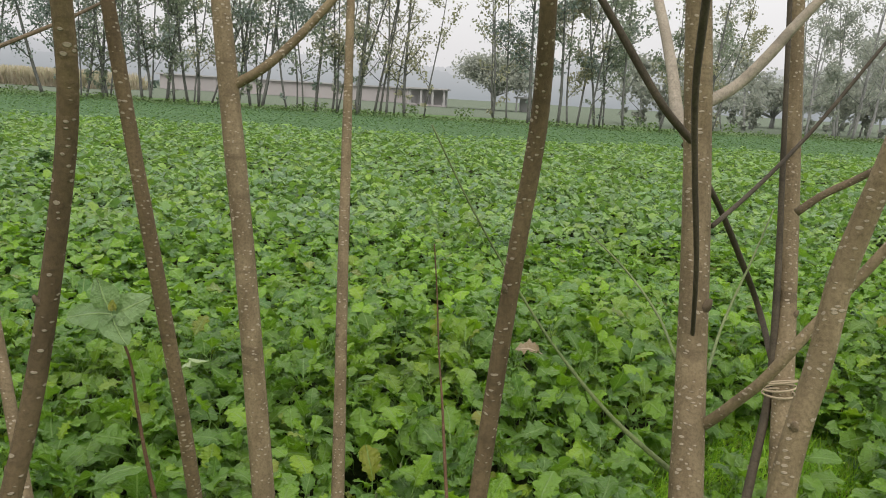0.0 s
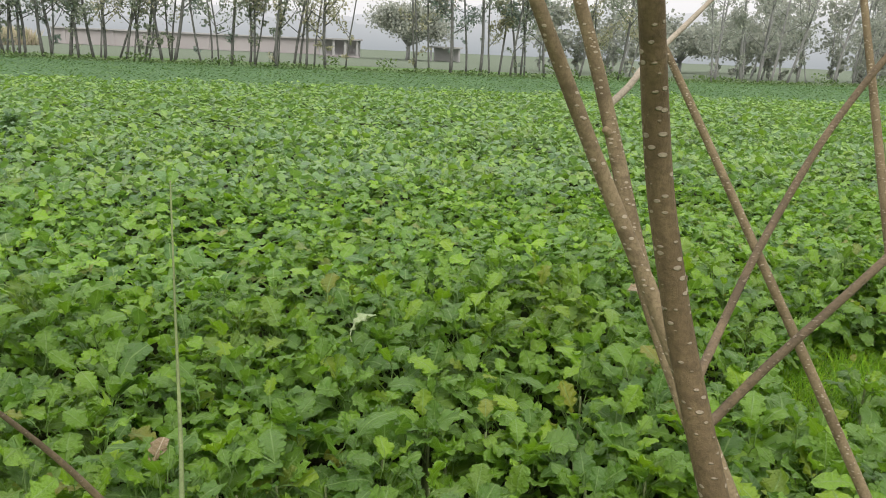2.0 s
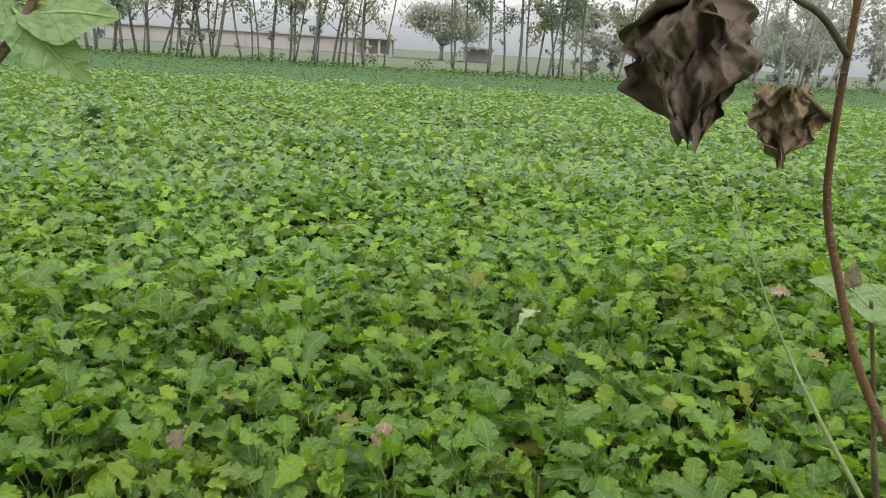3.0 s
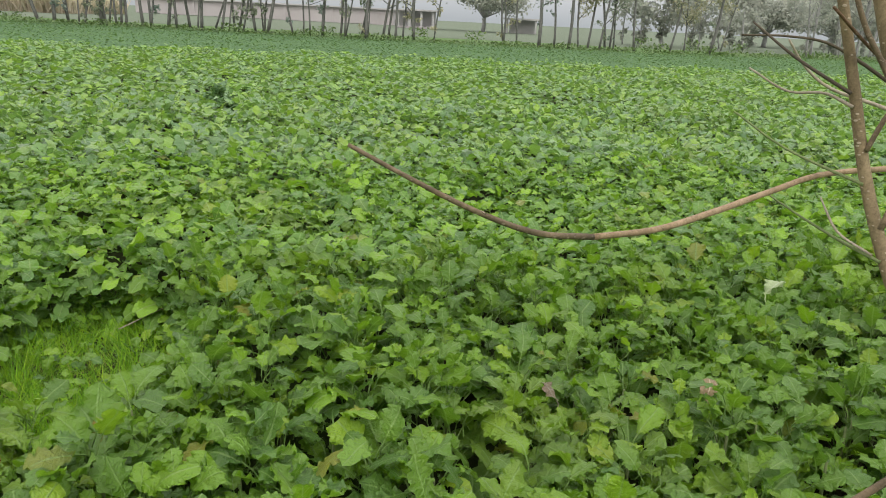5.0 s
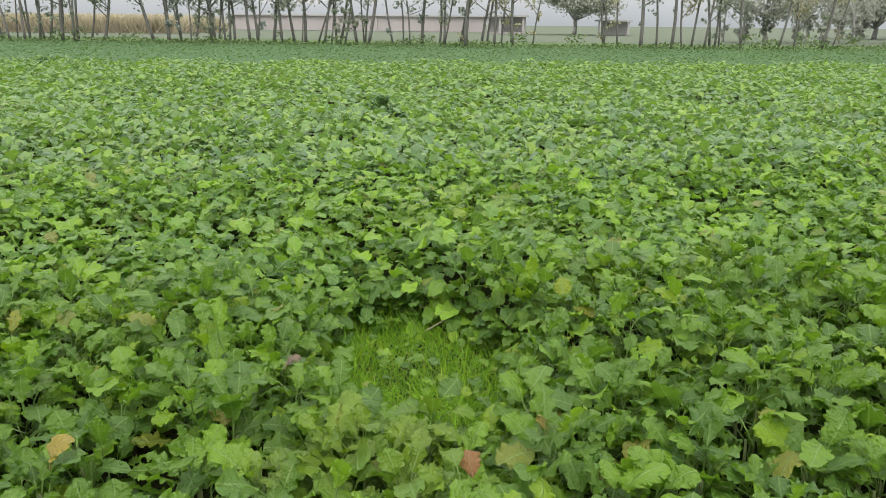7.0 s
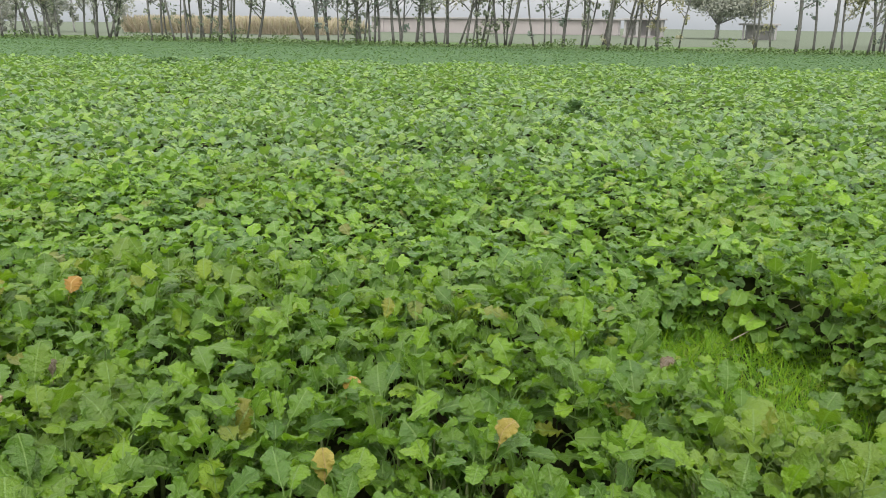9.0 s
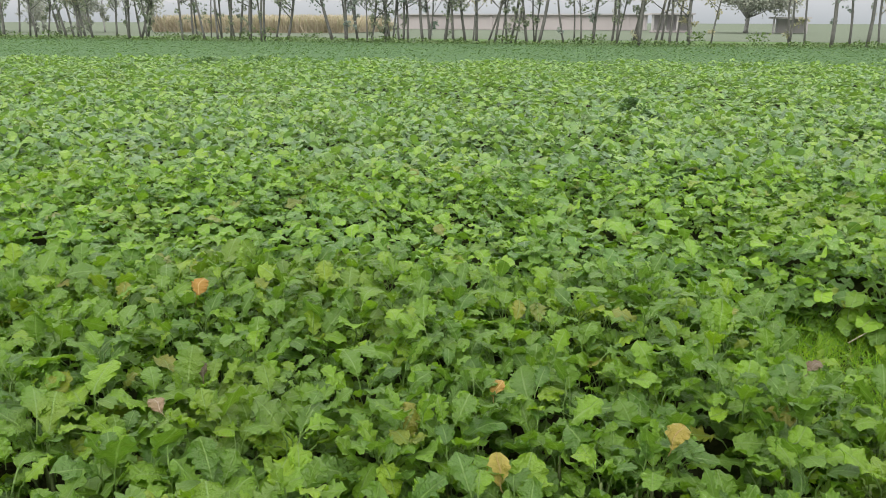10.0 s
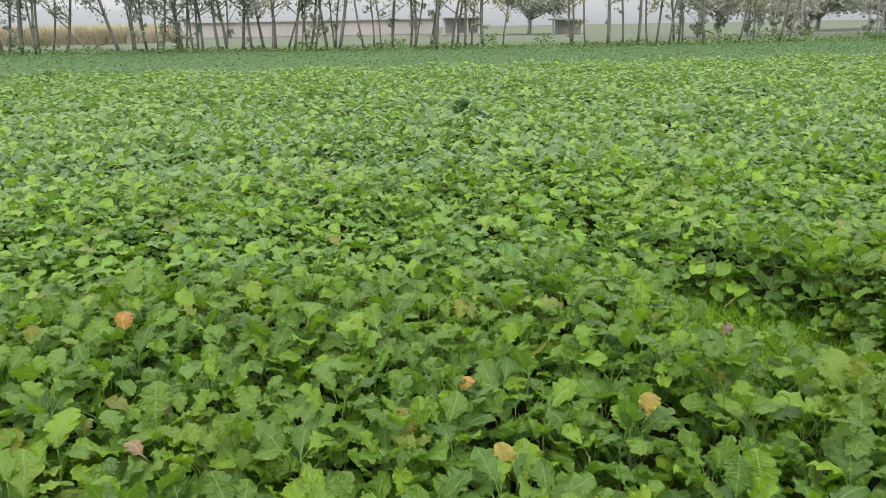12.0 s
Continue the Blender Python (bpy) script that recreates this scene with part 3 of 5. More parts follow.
# ---- distance: misty woods, sheds, a maize field ----
def far_woods(y0, low, high, tint, seed, base, right):
    """A belt of woods on the horizon, with an uneven, tree-like top and its haze painted on as glow."""
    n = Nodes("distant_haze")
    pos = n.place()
    # emission stands in for haze: grey at the foot, near sky colour on top
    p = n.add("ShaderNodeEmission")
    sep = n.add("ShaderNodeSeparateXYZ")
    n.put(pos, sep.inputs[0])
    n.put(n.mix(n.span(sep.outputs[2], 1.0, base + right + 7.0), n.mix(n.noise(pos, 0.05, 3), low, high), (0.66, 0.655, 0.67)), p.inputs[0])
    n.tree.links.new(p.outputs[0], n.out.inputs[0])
    g = np.random.default_rng(seed)
    m = 700
    x = np.linspace(-420, 420, m)
    h = base + 4.5 * np.clip((-40 - x) / 120, 0, 1) + right * np.clip((x - 5) / 30, 0, 1) + 3.0 * np.sin(x * 0.021 + seed) + 1.6 * np.sin(x * 0.083 + 1)
    for _ in range(150):
        c, r = g.uniform(-420, 420), g.uniform(4, 12)
        h = np.maximum(h, (base + g.uniform(-3, 3)) + r * 0.45 * np.sqrt(np.clip(1 - ((x - c) / r) ** 2, 0, 1)) - 1.0)
    h = h + g.uniform(-0.6, 0.6, m)
    y = y0 - 0.0009 * x * x
    v = np.concatenate([np.stack([x, y, np.full_like(x, -1)], -1), np.stack([x, y, h], -1), np.stack([x, y + 14, h], -1), np.stack([x, y + 14, np.full_like(x, -1)], -1)])
    i = np.arange(m - 1)
    f = np.concatenate([np.stack([i + k * m, i + 1 + k * m, i + 1 + (k + 1) * m, i + (k + 1) * m], -1) for k in range(3)])
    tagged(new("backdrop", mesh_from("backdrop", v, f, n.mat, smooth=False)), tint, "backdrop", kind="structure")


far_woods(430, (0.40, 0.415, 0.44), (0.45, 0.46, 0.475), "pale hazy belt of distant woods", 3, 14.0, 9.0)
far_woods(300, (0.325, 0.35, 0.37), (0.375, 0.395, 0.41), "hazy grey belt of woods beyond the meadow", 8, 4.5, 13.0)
BLADE = (np.array([(-0.5, 0, 0), (0.5, 0, 0), (0.36, 0, 0.5), (-0.36, 0, 0.5), (0.05, 0.12, 1), (-0.05, 0.12, 1)]) * (0.08, 1, 1),
         np.array([(0, 1, 2, 3), (3, 2, 4, 5)]), np.array([(0, 0), (1, 0), (1, 0.5), (0, 0.5), (1, 1), (0, 1)], float))
QUAD = (np.array([(-0.32, 0, 0), (0.32, 0, 0.03), (0.25, 0.8, 0.0), (-0.25, 0.85, -0.05)]), np.array([(0, 1, 2, 3)]), np.array([(0, 0), (1, 0), (1, 1), (0, 1)], float))


def blades(name, label, category, x, y, z, height, mat, lean=0.35, wide=1.0):
    """Many upright blades joined in one mesh."""
    g = np.random.default_rng(len(x))
    n = len(x)
    v, f, u = BLADE
    shape = (v * (wide, 1, 1), f, u)
    me = scatter(name, [shape], np.zeros(n, int), np.stack([x, y, z], -1), g.uniform(0, 6.28, n), g.normal(0, lean, n), g.normal(0, lean, n),
                 height * g.uniform(0.6, 1.25, n), mat)
    return tagged(new(name, me), label, category, kind="stuff")


def maize_field():
    g = np.random.default_rng(12)
    n = 26000
    x, d = g.uniform(-60, -37.5, n), g.uniform(0, 1, n) ** 1.6 * 14
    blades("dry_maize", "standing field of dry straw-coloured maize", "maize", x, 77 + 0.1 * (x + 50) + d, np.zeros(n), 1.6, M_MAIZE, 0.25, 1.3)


def low_strip():
    """Short dense seedlings: fine leaves that stand a hand high, thicker in faint rows."""
    g = np.random.default_rng(5)
    n = 110000
    x = g.uniform(-68, 62, n)
    t = g.uniform(0, 1, n)
    lo, hi = far_edge(x) + 0.1, row_y(x) - 1.0
    y = lo + (hi - lo) * t
    y += 0.10 * np.sin(9.0 * y)
    place = np.stack([x, y, g.uniform(0.03, 0.12, n)], -1)
    me = scatter("low_crop", [QUAD], np.zeros(n, int), place, g.uniform(0, 6.28, n), g.normal(0.25, 0.2, n), g.normal(0, 0.2, n), g.uniform(0.06, 0.12, n), M_STRIP)
    tagged(new("low_crop", me), "strip of low dark green crop before the trees", "crop", kind="stuff")


def undergrowth():
    g = np.random.default_rng(6)
    n = 17000
    x = g.uniform(-68, 62, n)
    tuft = np.floor(x * 0.9)
    tall = 0.15 + 0.75 * ((np.sin(tuft * 12.9898) * 43758.5453) % 1) ** 3
    place = np.stack([x, row_y(x) - 0.5 + g.normal(0, 0.6, n), g.uniform(0, 1, n) * tall], -1)
    me = scatter("undergrowth", [QUAD], np.zeros(n, int), place, g.uniform(0, 6.28, n), g.normal(0.2, 0.6, n), g.normal(0, 0.6, n), g.uniform(0.08, 0.2, n), M_UNDER)
    tagged(new("undergrowth", me), "weedy green undergrowth at the feet of the trees", "shrubs", kind="stuff")


maize_field()
low_strip()
undergrowth()


def shed():
    root = thing("shed", (-26, 112, 0), "long low pink-plastered shed with a grey roof", "building")
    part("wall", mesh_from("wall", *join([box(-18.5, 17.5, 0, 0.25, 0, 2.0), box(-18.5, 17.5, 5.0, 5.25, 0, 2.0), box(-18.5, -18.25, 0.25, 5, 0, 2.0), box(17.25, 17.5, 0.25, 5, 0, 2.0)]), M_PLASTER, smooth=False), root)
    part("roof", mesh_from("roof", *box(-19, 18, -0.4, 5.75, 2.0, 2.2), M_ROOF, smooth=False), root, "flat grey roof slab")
    for k in range(6):
        part("pier", mesh_from("pier", *box(-17 + 6.4 * k, -16.6 + 6.4 * k, -0.12, 0.0, 0, 1.95), M_PLASTER, smooth=False), root)


def veranda_house():
    root = thing("farmhouse", (-6.9, 97, 0), "small whitewashed farmhouse with an open veranda", "house")
    part("wall", mesh_from("wall", *join([box(0, 4.6, 2.0, 5.0, 0, 2.0)]), M_WHITEWASH, smooth=False), root)
    part("roof", mesh_from("roof", *box(-0.3, 4.9, -0.3, 5.4, 2.0, 2.18), M_ROOF, smooth=False), root)
    part("floor_slab", mesh_from("floor_slab", *box(-0.1, 4.7, -0.1, 2.0, 0, 0.2), M_PLASTER, smooth=False), root)
    for k in range(4):
        part("pillar", mesh_from("pillar", *box(0.05 + 1.41 * k, 0.32 + 1.41 * k, 0.0, 0.25, 0.2, 2.0), M_WHITEWASH, smooth=False), root)
    part("door", mesh_from("door", *box(1.9, 2.7, 1.9, 1.996, 0.2, 1.85), M_ROOF, smooth=False), root)


def field_hut():
    root = thing("field_hut", (6.4, 96, 0), "small pale field hut under a flat grey slab roof", "building")
    part("wall", mesh_from("wall", *join([box(0.5, 3.4, 1.2, 3.6, 0, 1.55)]), M_WHITEWASH, smooth=False), root)
    part("roof", mesh_from("roof", *box(-0.3, 3.8, -0.4, 4.0, 1.55, 1.75), M_ROOF, smooth=False), root)
    for k in range(2):
        part("post", mesh_from("post", *box(-0.1 + 3.4 * k, 0.1 + 3.4 * k, -0.2, 0.0, 0, 1.55), M_ROOF, smooth=False), root)


field_hut()
shed()
veranda_house()


# ---- the row of trees ----
def tree(x, y, stems, height, lean, mat, leaves, low, seed, label, spread=1.0, girth=1.0, bark=None, group="row of field trees", leaf=0.15):
    """A slender field tree: one or more tapered trunks with limbs, and a ragged crown of many small leaves."""
    g = np.random.default_rng(seed)
    root = thing("tree", (x, y, 0), label, "tree", group)
    twigs = []
    for k in range(stems):
        h = height * g.uniform(0.8, 1.05)
        off = np.array([g.uniform(-0.5, 0.5), g.uniform(-0.5, 0.5), 0]) * (0.5 + 0.35 * stems) * (stems > 1)
        tilt = np.array([lean + g.normal(0, 0.07 + 0.05 * (stems > 1)), g.normal(0, 0.06)])
        s = np.linspace(0, 1, 8)
        path = np.stack([off[0] + tilt[0] * h * s + 0.10 * np.sin(4 * s + g.uniform(0, 6)), off[1] + tilt[1] * h * s, h * s], -1)
        path[0, :2] = off[:2]
        r0 = girth * g.uniform(0.04, 0.095) * (1.2 if stems == 1 else 1.0)
        pieces = [tube(path, [r0, r0 * 0.7, r0 * 0.2], 7, fine=2)]
        limbs = []
        for _ in range(int(g.integers(8, 12))):
            t = g.uniform(0.16, 0.95)
            base = np.array([np.interp(t, s, path[:, c]) for c in range(3)])
            a, rise = g.uniform(0, 6.28), g.uniform(0.6, 1.3)
            reach = spread * h * g.uniform(0.09, 0.2) * (1.25 - 0.6 * t)
            end = base + reach * np.array([np.cos(a), np.sin(a), rise])
            mid = (base + end) / 2 + (0, 0, -0.12 * reach)
            pieces.append(tube([base, mid, end], [r0 * 0.42 * (1.1 - t * 0.6), r0 * 0.12], 5, fine=2))
            limbs.append((base, mid, end))
        twigs += limbs + [(path[5], path[6], path[7])]
        part("trunk", mesh_from("trunk", *join(pieces), bark or M_TREEBARK), root)
        if low:
            for _ in range(int(1 + 5 * low)):
                t = g.uniform(0.03, 0.34)
                base = np.array([np.interp(t, s, path[:, c]) for c in range(3)])
                a = g.uniform(0, 6.28)
                tipp = base + g.uniform(0.2, 0.55) * np.array([np.cos(a), np.sin(a), g.uniform(0.3, 1.2)])
                lowp = base + (tipp - base) * g.uniform(0.2, 1.1, 26)[:, None] + g.normal(0, 0.07, (26, 3))
                lowp[:, 2] = np.abs(lowp[:, 2])
                twigs.append(lowp)
    pts = []
    per = max(8, int(leaves / max(1, len([t for t in twigs if isinstance(t, tuple)]))))
    for tw in twigs:
        if isinstance(tw, tuple):
            b, m, e = tw
            t = g.beta(2.2, 1.0, per)[:, None]
            c = b + (e - b) * t
            pts.append(c + g.normal(0, 0.22 * spread, (per, 3)) * (1, 1, 0.8))
        else:
            pts.append(tw)
    pts = np.concatenate(pts)
    n = len(pts)
    me = scatter("crown", [QUAD], np.zeros(n, int), pts, g.uniform(0, 6.28, n), g.normal(-0.4, 0.7, n), g.normal(0, 0.7, n), leaf * g.uniform(0.55, 1.4, n), mat)
    part("crown", me, root, "sparse ragged crown of small leaves")


L_CLUMP = "clump of slender grey trunks with sparse leaves"
L_SINGLE = "slender field tree with a thin grey trunk"
L_LEAN = "leaning slender tree with a dark trunk"
L_BUSHY = "leafy multi-stemmed tree with sprouts along its trunks"
# x along the row, stems, lean, colour, leaves, sprouts low on the trunk, label
TREES_FAR_LEFT = [(-61.7, 3, 0, "green", 900, 0.3, L_CLUMP), (-59.4, 2, -0.05, "green", 700, 0.3, L_CLUMP), (-57.3, 3, 0.03, "olive", 900, 0.5, L_CLUMP),
                  (-55.3, 2, -0.03, "green", 800, 0.3, L_CLUMP), (-53.9, 2, 0.03, "green", 700, 0.4, L_BUSHY), (-52.4, 1, 0, "green", 700, 0.3, L_SINGLE),
                  (-51.0, 1, -0.1, "green", 500, 0.1, L_LEAN), (-50.3, 1, 0.03, "green", 500, 0.1, L_SINGLE), (-49.0, 1, -0.16, "olive", 400, 0.0, L_LEAN),
                  (-48.1, 2, 0, "green", 250, 1.2, L_BUSHY), (-47.3, 2, -0.1, "green", 600, 0.2, L_CLUMP), (-45.6, 2, -0.13, "green", 600, 0.1, L_LEAN),
                  (-45.0, 1, -0.12, "olive", 400, 0, L_LEAN)]
TREES_LEFT = [(-44.1, 2, 0.02, "green", 900, 0.9, L_BUSHY), (-42.4, 1, 0.01, "green", 200, 0, L_SINGLE), (-40.9, 3, -0.12, "green", 700, 0.3, L_CLUMP),
              (-40.1, 1, 0.06, "green", 500, 0.2, L_SINGLE), (-39.0, 3, 0.04, "green", 1000, 0.8, L_BUSHY), (-35.1, 4, 0, "green", 900, 0.5, L_CLUMP),
              (-34.0, 2, -0.02, "green", 900, 0.4, L_CLUMP), (-33.3, 1, 0, "green", 300, 0, L_SINGLE), (-32.4, 1, -0.06, "green", 500, 0.1, L_SINGLE),
              (-31.8, 2, 0.02, "green", 900, 0.9, L_BUSHY), (-30.9, 1, 0.03, "green", 500, 0.3, L_SINGLE), (-30.2, 1, -0.03, "olive", 400, 0.3, L_SINGLE),
              (-29.5, 3, 0.14, "green", 600, 0.1, L_CLUMP)]
TREES_MIDDLE_LEFT = [(-28.3, 1, 0, "green", 300, 0, L_SINGLE), (-24.6, 1, -0.16, "blue", 1300, 0, L_LEAN), (-23.7, 2, -0.05, "blue", 1100, 0.3, L_CLUMP),
                     (-22.9, 2, -0.03, "blue", 900, 0.8, L_BUSHY), (-22.1, 1, 0, "green", 400, 0, L_SINGLE), (-21.3, 3, 0.02, "green", 1000, 1.2, L_BUSHY),
                     (-20.5, 2, 0, "green", 400, 0.6, L_CLUMP), (-19.4, 2, 0.05, "green", 600, 0.1, L_CLUMP), (-18.4, 1, 0, "green", 500, 0.1, L_SINGLE),
                     (-17.7, 2, -0.04, "blue", 800, 0.3, L_CLUMP), (-17.0, 1, 0.03, "green", 900, 0.3, L_SINGLE), (-16.2, 1, -0.03, "green", 800, 0.6, L_SINGLE),
                     (-15.6, 1, 0, "green", 700, 0.2, L_SINGLE)]
TREES_MIDDLE = [(-14.8, 1, 0.01, "olive", 300, 0, L_SINGLE), (-14.3, 2, 0.14, "olive", 500, 0, L_LEAN), (-12.9, 1, 0.02, "green", 600, 0.1, L_SINGLE),
                (-12.4, 3, 0.02, "green", 1000, 0.9, L_BUSHY), (-11.7, 2, 0.06, "green", 900, 0.5, L_CLUMP), (-10.8, 1, 0.1, "olive", 300, 0, L_LEAN),
                (-9.3, 1, -0.08, "blue", 900, 0.1, L_LEAN), (-8.7, 1, 0.0, "green", 400, 0.1, L_SINGLE), (-8.2, 1, -0.06, "green", 400, 0.1, L_SINGLE),
                (-7.6, 1, 0.02, "blue", 900, 0.2, L_SINGLE), (-6.4, 1, -0.06, "olive", 700, 0.3, L_SINGLE), (-5.9, 2, 0.06, "green", 1000, 0.8, L_BUSHY),
                (-4.8, 1, 0, "olive", 400, 0.1, L_SINGLE)]
TREES_MIDDLE_RIGHT = [(-4.4, 2, 0.05, "olive", 400, 0.1, L_CLUMP), (-3.6, 1, 0.07, "olive", 300, 0, L_LEAN), (-3.1, 1, 0.09, "olive", 300, 0, L_LEAN),
                      (-2.7, 1, 0.11, "olive", 300, 0.1, L_LEAN), (-2.0, 1, 0.1, "olive", 300, 0.3, L_LEAN), (-0.8, 1, 0, "olive", 400, 0.3, L_SINGLE),
                      (3.8, 2, 0.04, "olive", 700, 0.1, L_CLUMP), (5.5, 1, 0.02, "blue", 1000, 0.1, L_SINGLE), (6.5, 1, -0.06, "blue", 700, 0.1, L_SINGLE),
                      (7.3, 1, 0, "green", 700, 0.1, L_SINGLE), (7.9, 1, 0.06, "olive", 900, 0.1, L_LEAN), (8.5, 1, 0.12, "olive", 600, 0, L_LEAN),
                      (9.3, 2, 0.01, "green", 900, 0.2, L_CLUMP)]
TREES_RIGHT = [(10.1, 1, -0.03, "blue", 900, 0.1, L_SINGLE), (11.2, 1, 0, "green", 700, 0.1, L_SINGLE), (13.6, 1, 0.1, "green", 900, 0.1, L_LEAN),
               (14.6, 1, 0.04, "olive", 500, 0, L_SINGLE), (16.3, 1, 0.05, "green", 600, 0.1, L_SINGLE), (17.3, 1, 0.03, "olive", 600, 0.2, L_SINGLE),
               (23.7, 2, 0.06, "green", 700, 0.1, L_CLUMP), (24.3, 1, 0.12, "olive", 500, 0, L_LEAN), (26.5, 1, 0.03, "green", 900, 0.4, L_SINGLE),
               (27.7, 2, 0.08, "olive", 700, 0.1, L_CLUMP), (29.5, 1, 0.22, "olive", 500, 0, L_LEAN), (30.6, 1, 0.12, "olive", 500, 0.1, L_LEAN),
               (32.5, 2, 0.05, "green", 900, 0.4, L_CLUMP)]
TREES_FAR_RIGHT = [(35.5, 1, 0.2, "olive", 500, 0, L_LEAN), (37.5, 2, 0.05, "green", 1000, 0.3, L_CLUMP), (40.1, 2, 0.08, "olive", 900, 0.2, L_CLUMP),
                   (42.8, 2, 0, "green", 900, 0.2, L_CLUMP), (46.1, 1, 0.08, "olive", 700, 0.1, L_LEAN), (50.5, 2, 0.02, "green", 900, 0.2, L_CLUMP),
                   (56.2, 2, 0.05, "green", 900, 0.2, L_CLUMP)]


TREE_ROW = itertools.chain(TREES_FAR_LEFT, TREES_LEFT, TREES_MIDDLE_LEFT, TREES_MIDDLE, TREES_MIDDLE_RIGHT, TREES_RIGHT, TREES_FAR_RIGHT)
for k, (tx, stems, lean, tint, leaves, low, label) in enumerate(TREE_ROW):
    height = 10.2 + 2.0 * ((0.618 * k) % 1)
    # the receding right end takes the haze-paled leaves and bark
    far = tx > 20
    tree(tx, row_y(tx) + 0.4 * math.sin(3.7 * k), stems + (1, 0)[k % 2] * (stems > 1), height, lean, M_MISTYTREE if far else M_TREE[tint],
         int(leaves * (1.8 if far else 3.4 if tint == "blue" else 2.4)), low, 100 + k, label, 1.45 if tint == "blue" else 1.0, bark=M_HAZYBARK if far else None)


def misty_trees():
    """Trees beyond the row, their haze put into pale leaf and bark colours: a thick belt past the field's corner, a
    thinner one behind the maize.
    """
    g = np.random.default_rng(77)
    spots = [(14 + 1.9 * k + g.uniform(-0.8, 0.8), 66 + 0.42 * k + g.uniform(-4, 6)) for k in range(34)]
    spots += [(-84 + 2.6 * k + g.uniform(-1, 1), 70 + g.uniform(-3, 8)) for k in range(10)]
    for k, (x, y) in enumerate(spots):
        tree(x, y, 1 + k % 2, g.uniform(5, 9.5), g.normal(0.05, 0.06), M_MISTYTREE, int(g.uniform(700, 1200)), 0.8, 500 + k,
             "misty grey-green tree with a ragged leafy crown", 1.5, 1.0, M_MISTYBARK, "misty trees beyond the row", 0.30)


misty_trees()


def round_tree(x, y, wide, high, trunk, seed, label, mat, n=2600):
    g = np.random.default_rng(seed)
    root = thing("broad_tree", (x, y, 0), label, "tree", "misty broad trees")
    pieces = [tube([(0, 0, 0), (0.1, 0, trunk), (0.0, 0.1, high * 0.7)], [0.28, 0.2, 0.05], 8)]
    lobes = []
    for _ in range(14):
        a, e = g.uniform(0, 6.28), g.uniform(0.1, 1)
        c = np.array([math.cos(a) * wide * 0.36 * math.sqrt(1 - 0.6 * e), math.sin(a) * wide * 0.36 * math.sqrt(1 - 0.6 * e), trunk + (high - trunk) * (0.2 + 0.62 * e)])
        lobes.append(c)
        pieces.append(tube([(0, 0, trunk * 0.9), c * (0.5, 0.5, 0.7), c], [0.11, 0.03], 5, fine=2))
    part("trunk", mesh_from("trunk", *join(pieces), M_MISTYBARK), root)
    pts = np.concatenate([c + g.normal(0, 1, (n // 12, 3)) * np.array([wide, wide, high - trunk]) * 0.105 for c in lobes])
    m = len(pts)
    pts[:, 2] = np.maximum(pts[:, 2], trunk * 0.5)
    me = scatter("crown", [QUAD], np.zeros(m, int), pts, g.uniform(0, 6.28, m), g.normal(-0.3, 0.7, m), g.normal(0, 0.7, m), g.uniform(0.2, 0.4, m), mat)
    part("crown", me, root, "dense rounded crown")


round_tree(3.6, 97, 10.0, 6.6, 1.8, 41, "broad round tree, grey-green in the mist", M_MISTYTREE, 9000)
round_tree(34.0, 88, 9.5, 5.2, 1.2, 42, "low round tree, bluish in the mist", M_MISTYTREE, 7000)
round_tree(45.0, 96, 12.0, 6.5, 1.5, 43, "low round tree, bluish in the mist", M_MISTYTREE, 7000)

# ---- grass in the bare patches and along the near verge ----
def patch_grass():
    g = np.random.default_rng(21)
    xs, ys = [], []
    for px, py, a, b, turn in PATCHES:
        n = 11000
        r, t = np.sqrt(g.uniform(0, 1.6, n)), g.uniform(0, 6.28, n)
        u, v = r * a * np.cos(t), r * b * np.sin(t)
        xs.append(px + u * math.cos(turn) - v * math.sin(turn))
        ys.append(py + u * math.sin(turn) + v * math.cos(turn))
    x, y = np.concatenate(xs), np.concatenate(ys)
    tall = 0.135 + 0.03 * np.sin(6.1 * x + 2.0 * y) * np.sin(5.3 * y - 1.7 * x) + 0.015 * np.sin(17 * x)
    blades("patch_grass", "fine bright green grass in gaps of the crop", "grass", x, y, np.zeros(len(x)), tall, M_GRASS, 0.75, 0.4)
    dry = g.uniform(0, 1, len(x)) < 0.07
    blades("dry_grass", "yellowed grass blades among the green ones", "grass", x[dry], y[dry], np.zeros(dry.sum()), 0.10, M_DRYGRASS, 0.9, 0.4)
    few = g.choice(len(x), 420, replace=False)
    me = scatter("seedlings", SHAPES_HALF, g.integers(0, len(SHAPES_HALF), 420), np.stack([x[few], y[few], g.uniform(0.03, 0.15, 420)], -1), g.uniform(0, 6.28, 420),
                 g.normal(0.4, 0.35, 420), g.normal(0, 0.3, 420), g.uniform(0.025, 0.075, 420), M_CROP)
    tagged(new("seedlings", me), "small green seedlings and weeds in the grass", "weed", kind="stuff")
    n = 20000
    x = g.uniform(-6, 7, n)
    blades("verge_grass", "short green grass along the field's edge", "grass", x, edge(x) - 2.6 * g.uniform(0, 1, n) ** 1.3 + 0.35, np.zeros(n), 0.12, M_GRASS, 0.5, 0.5)


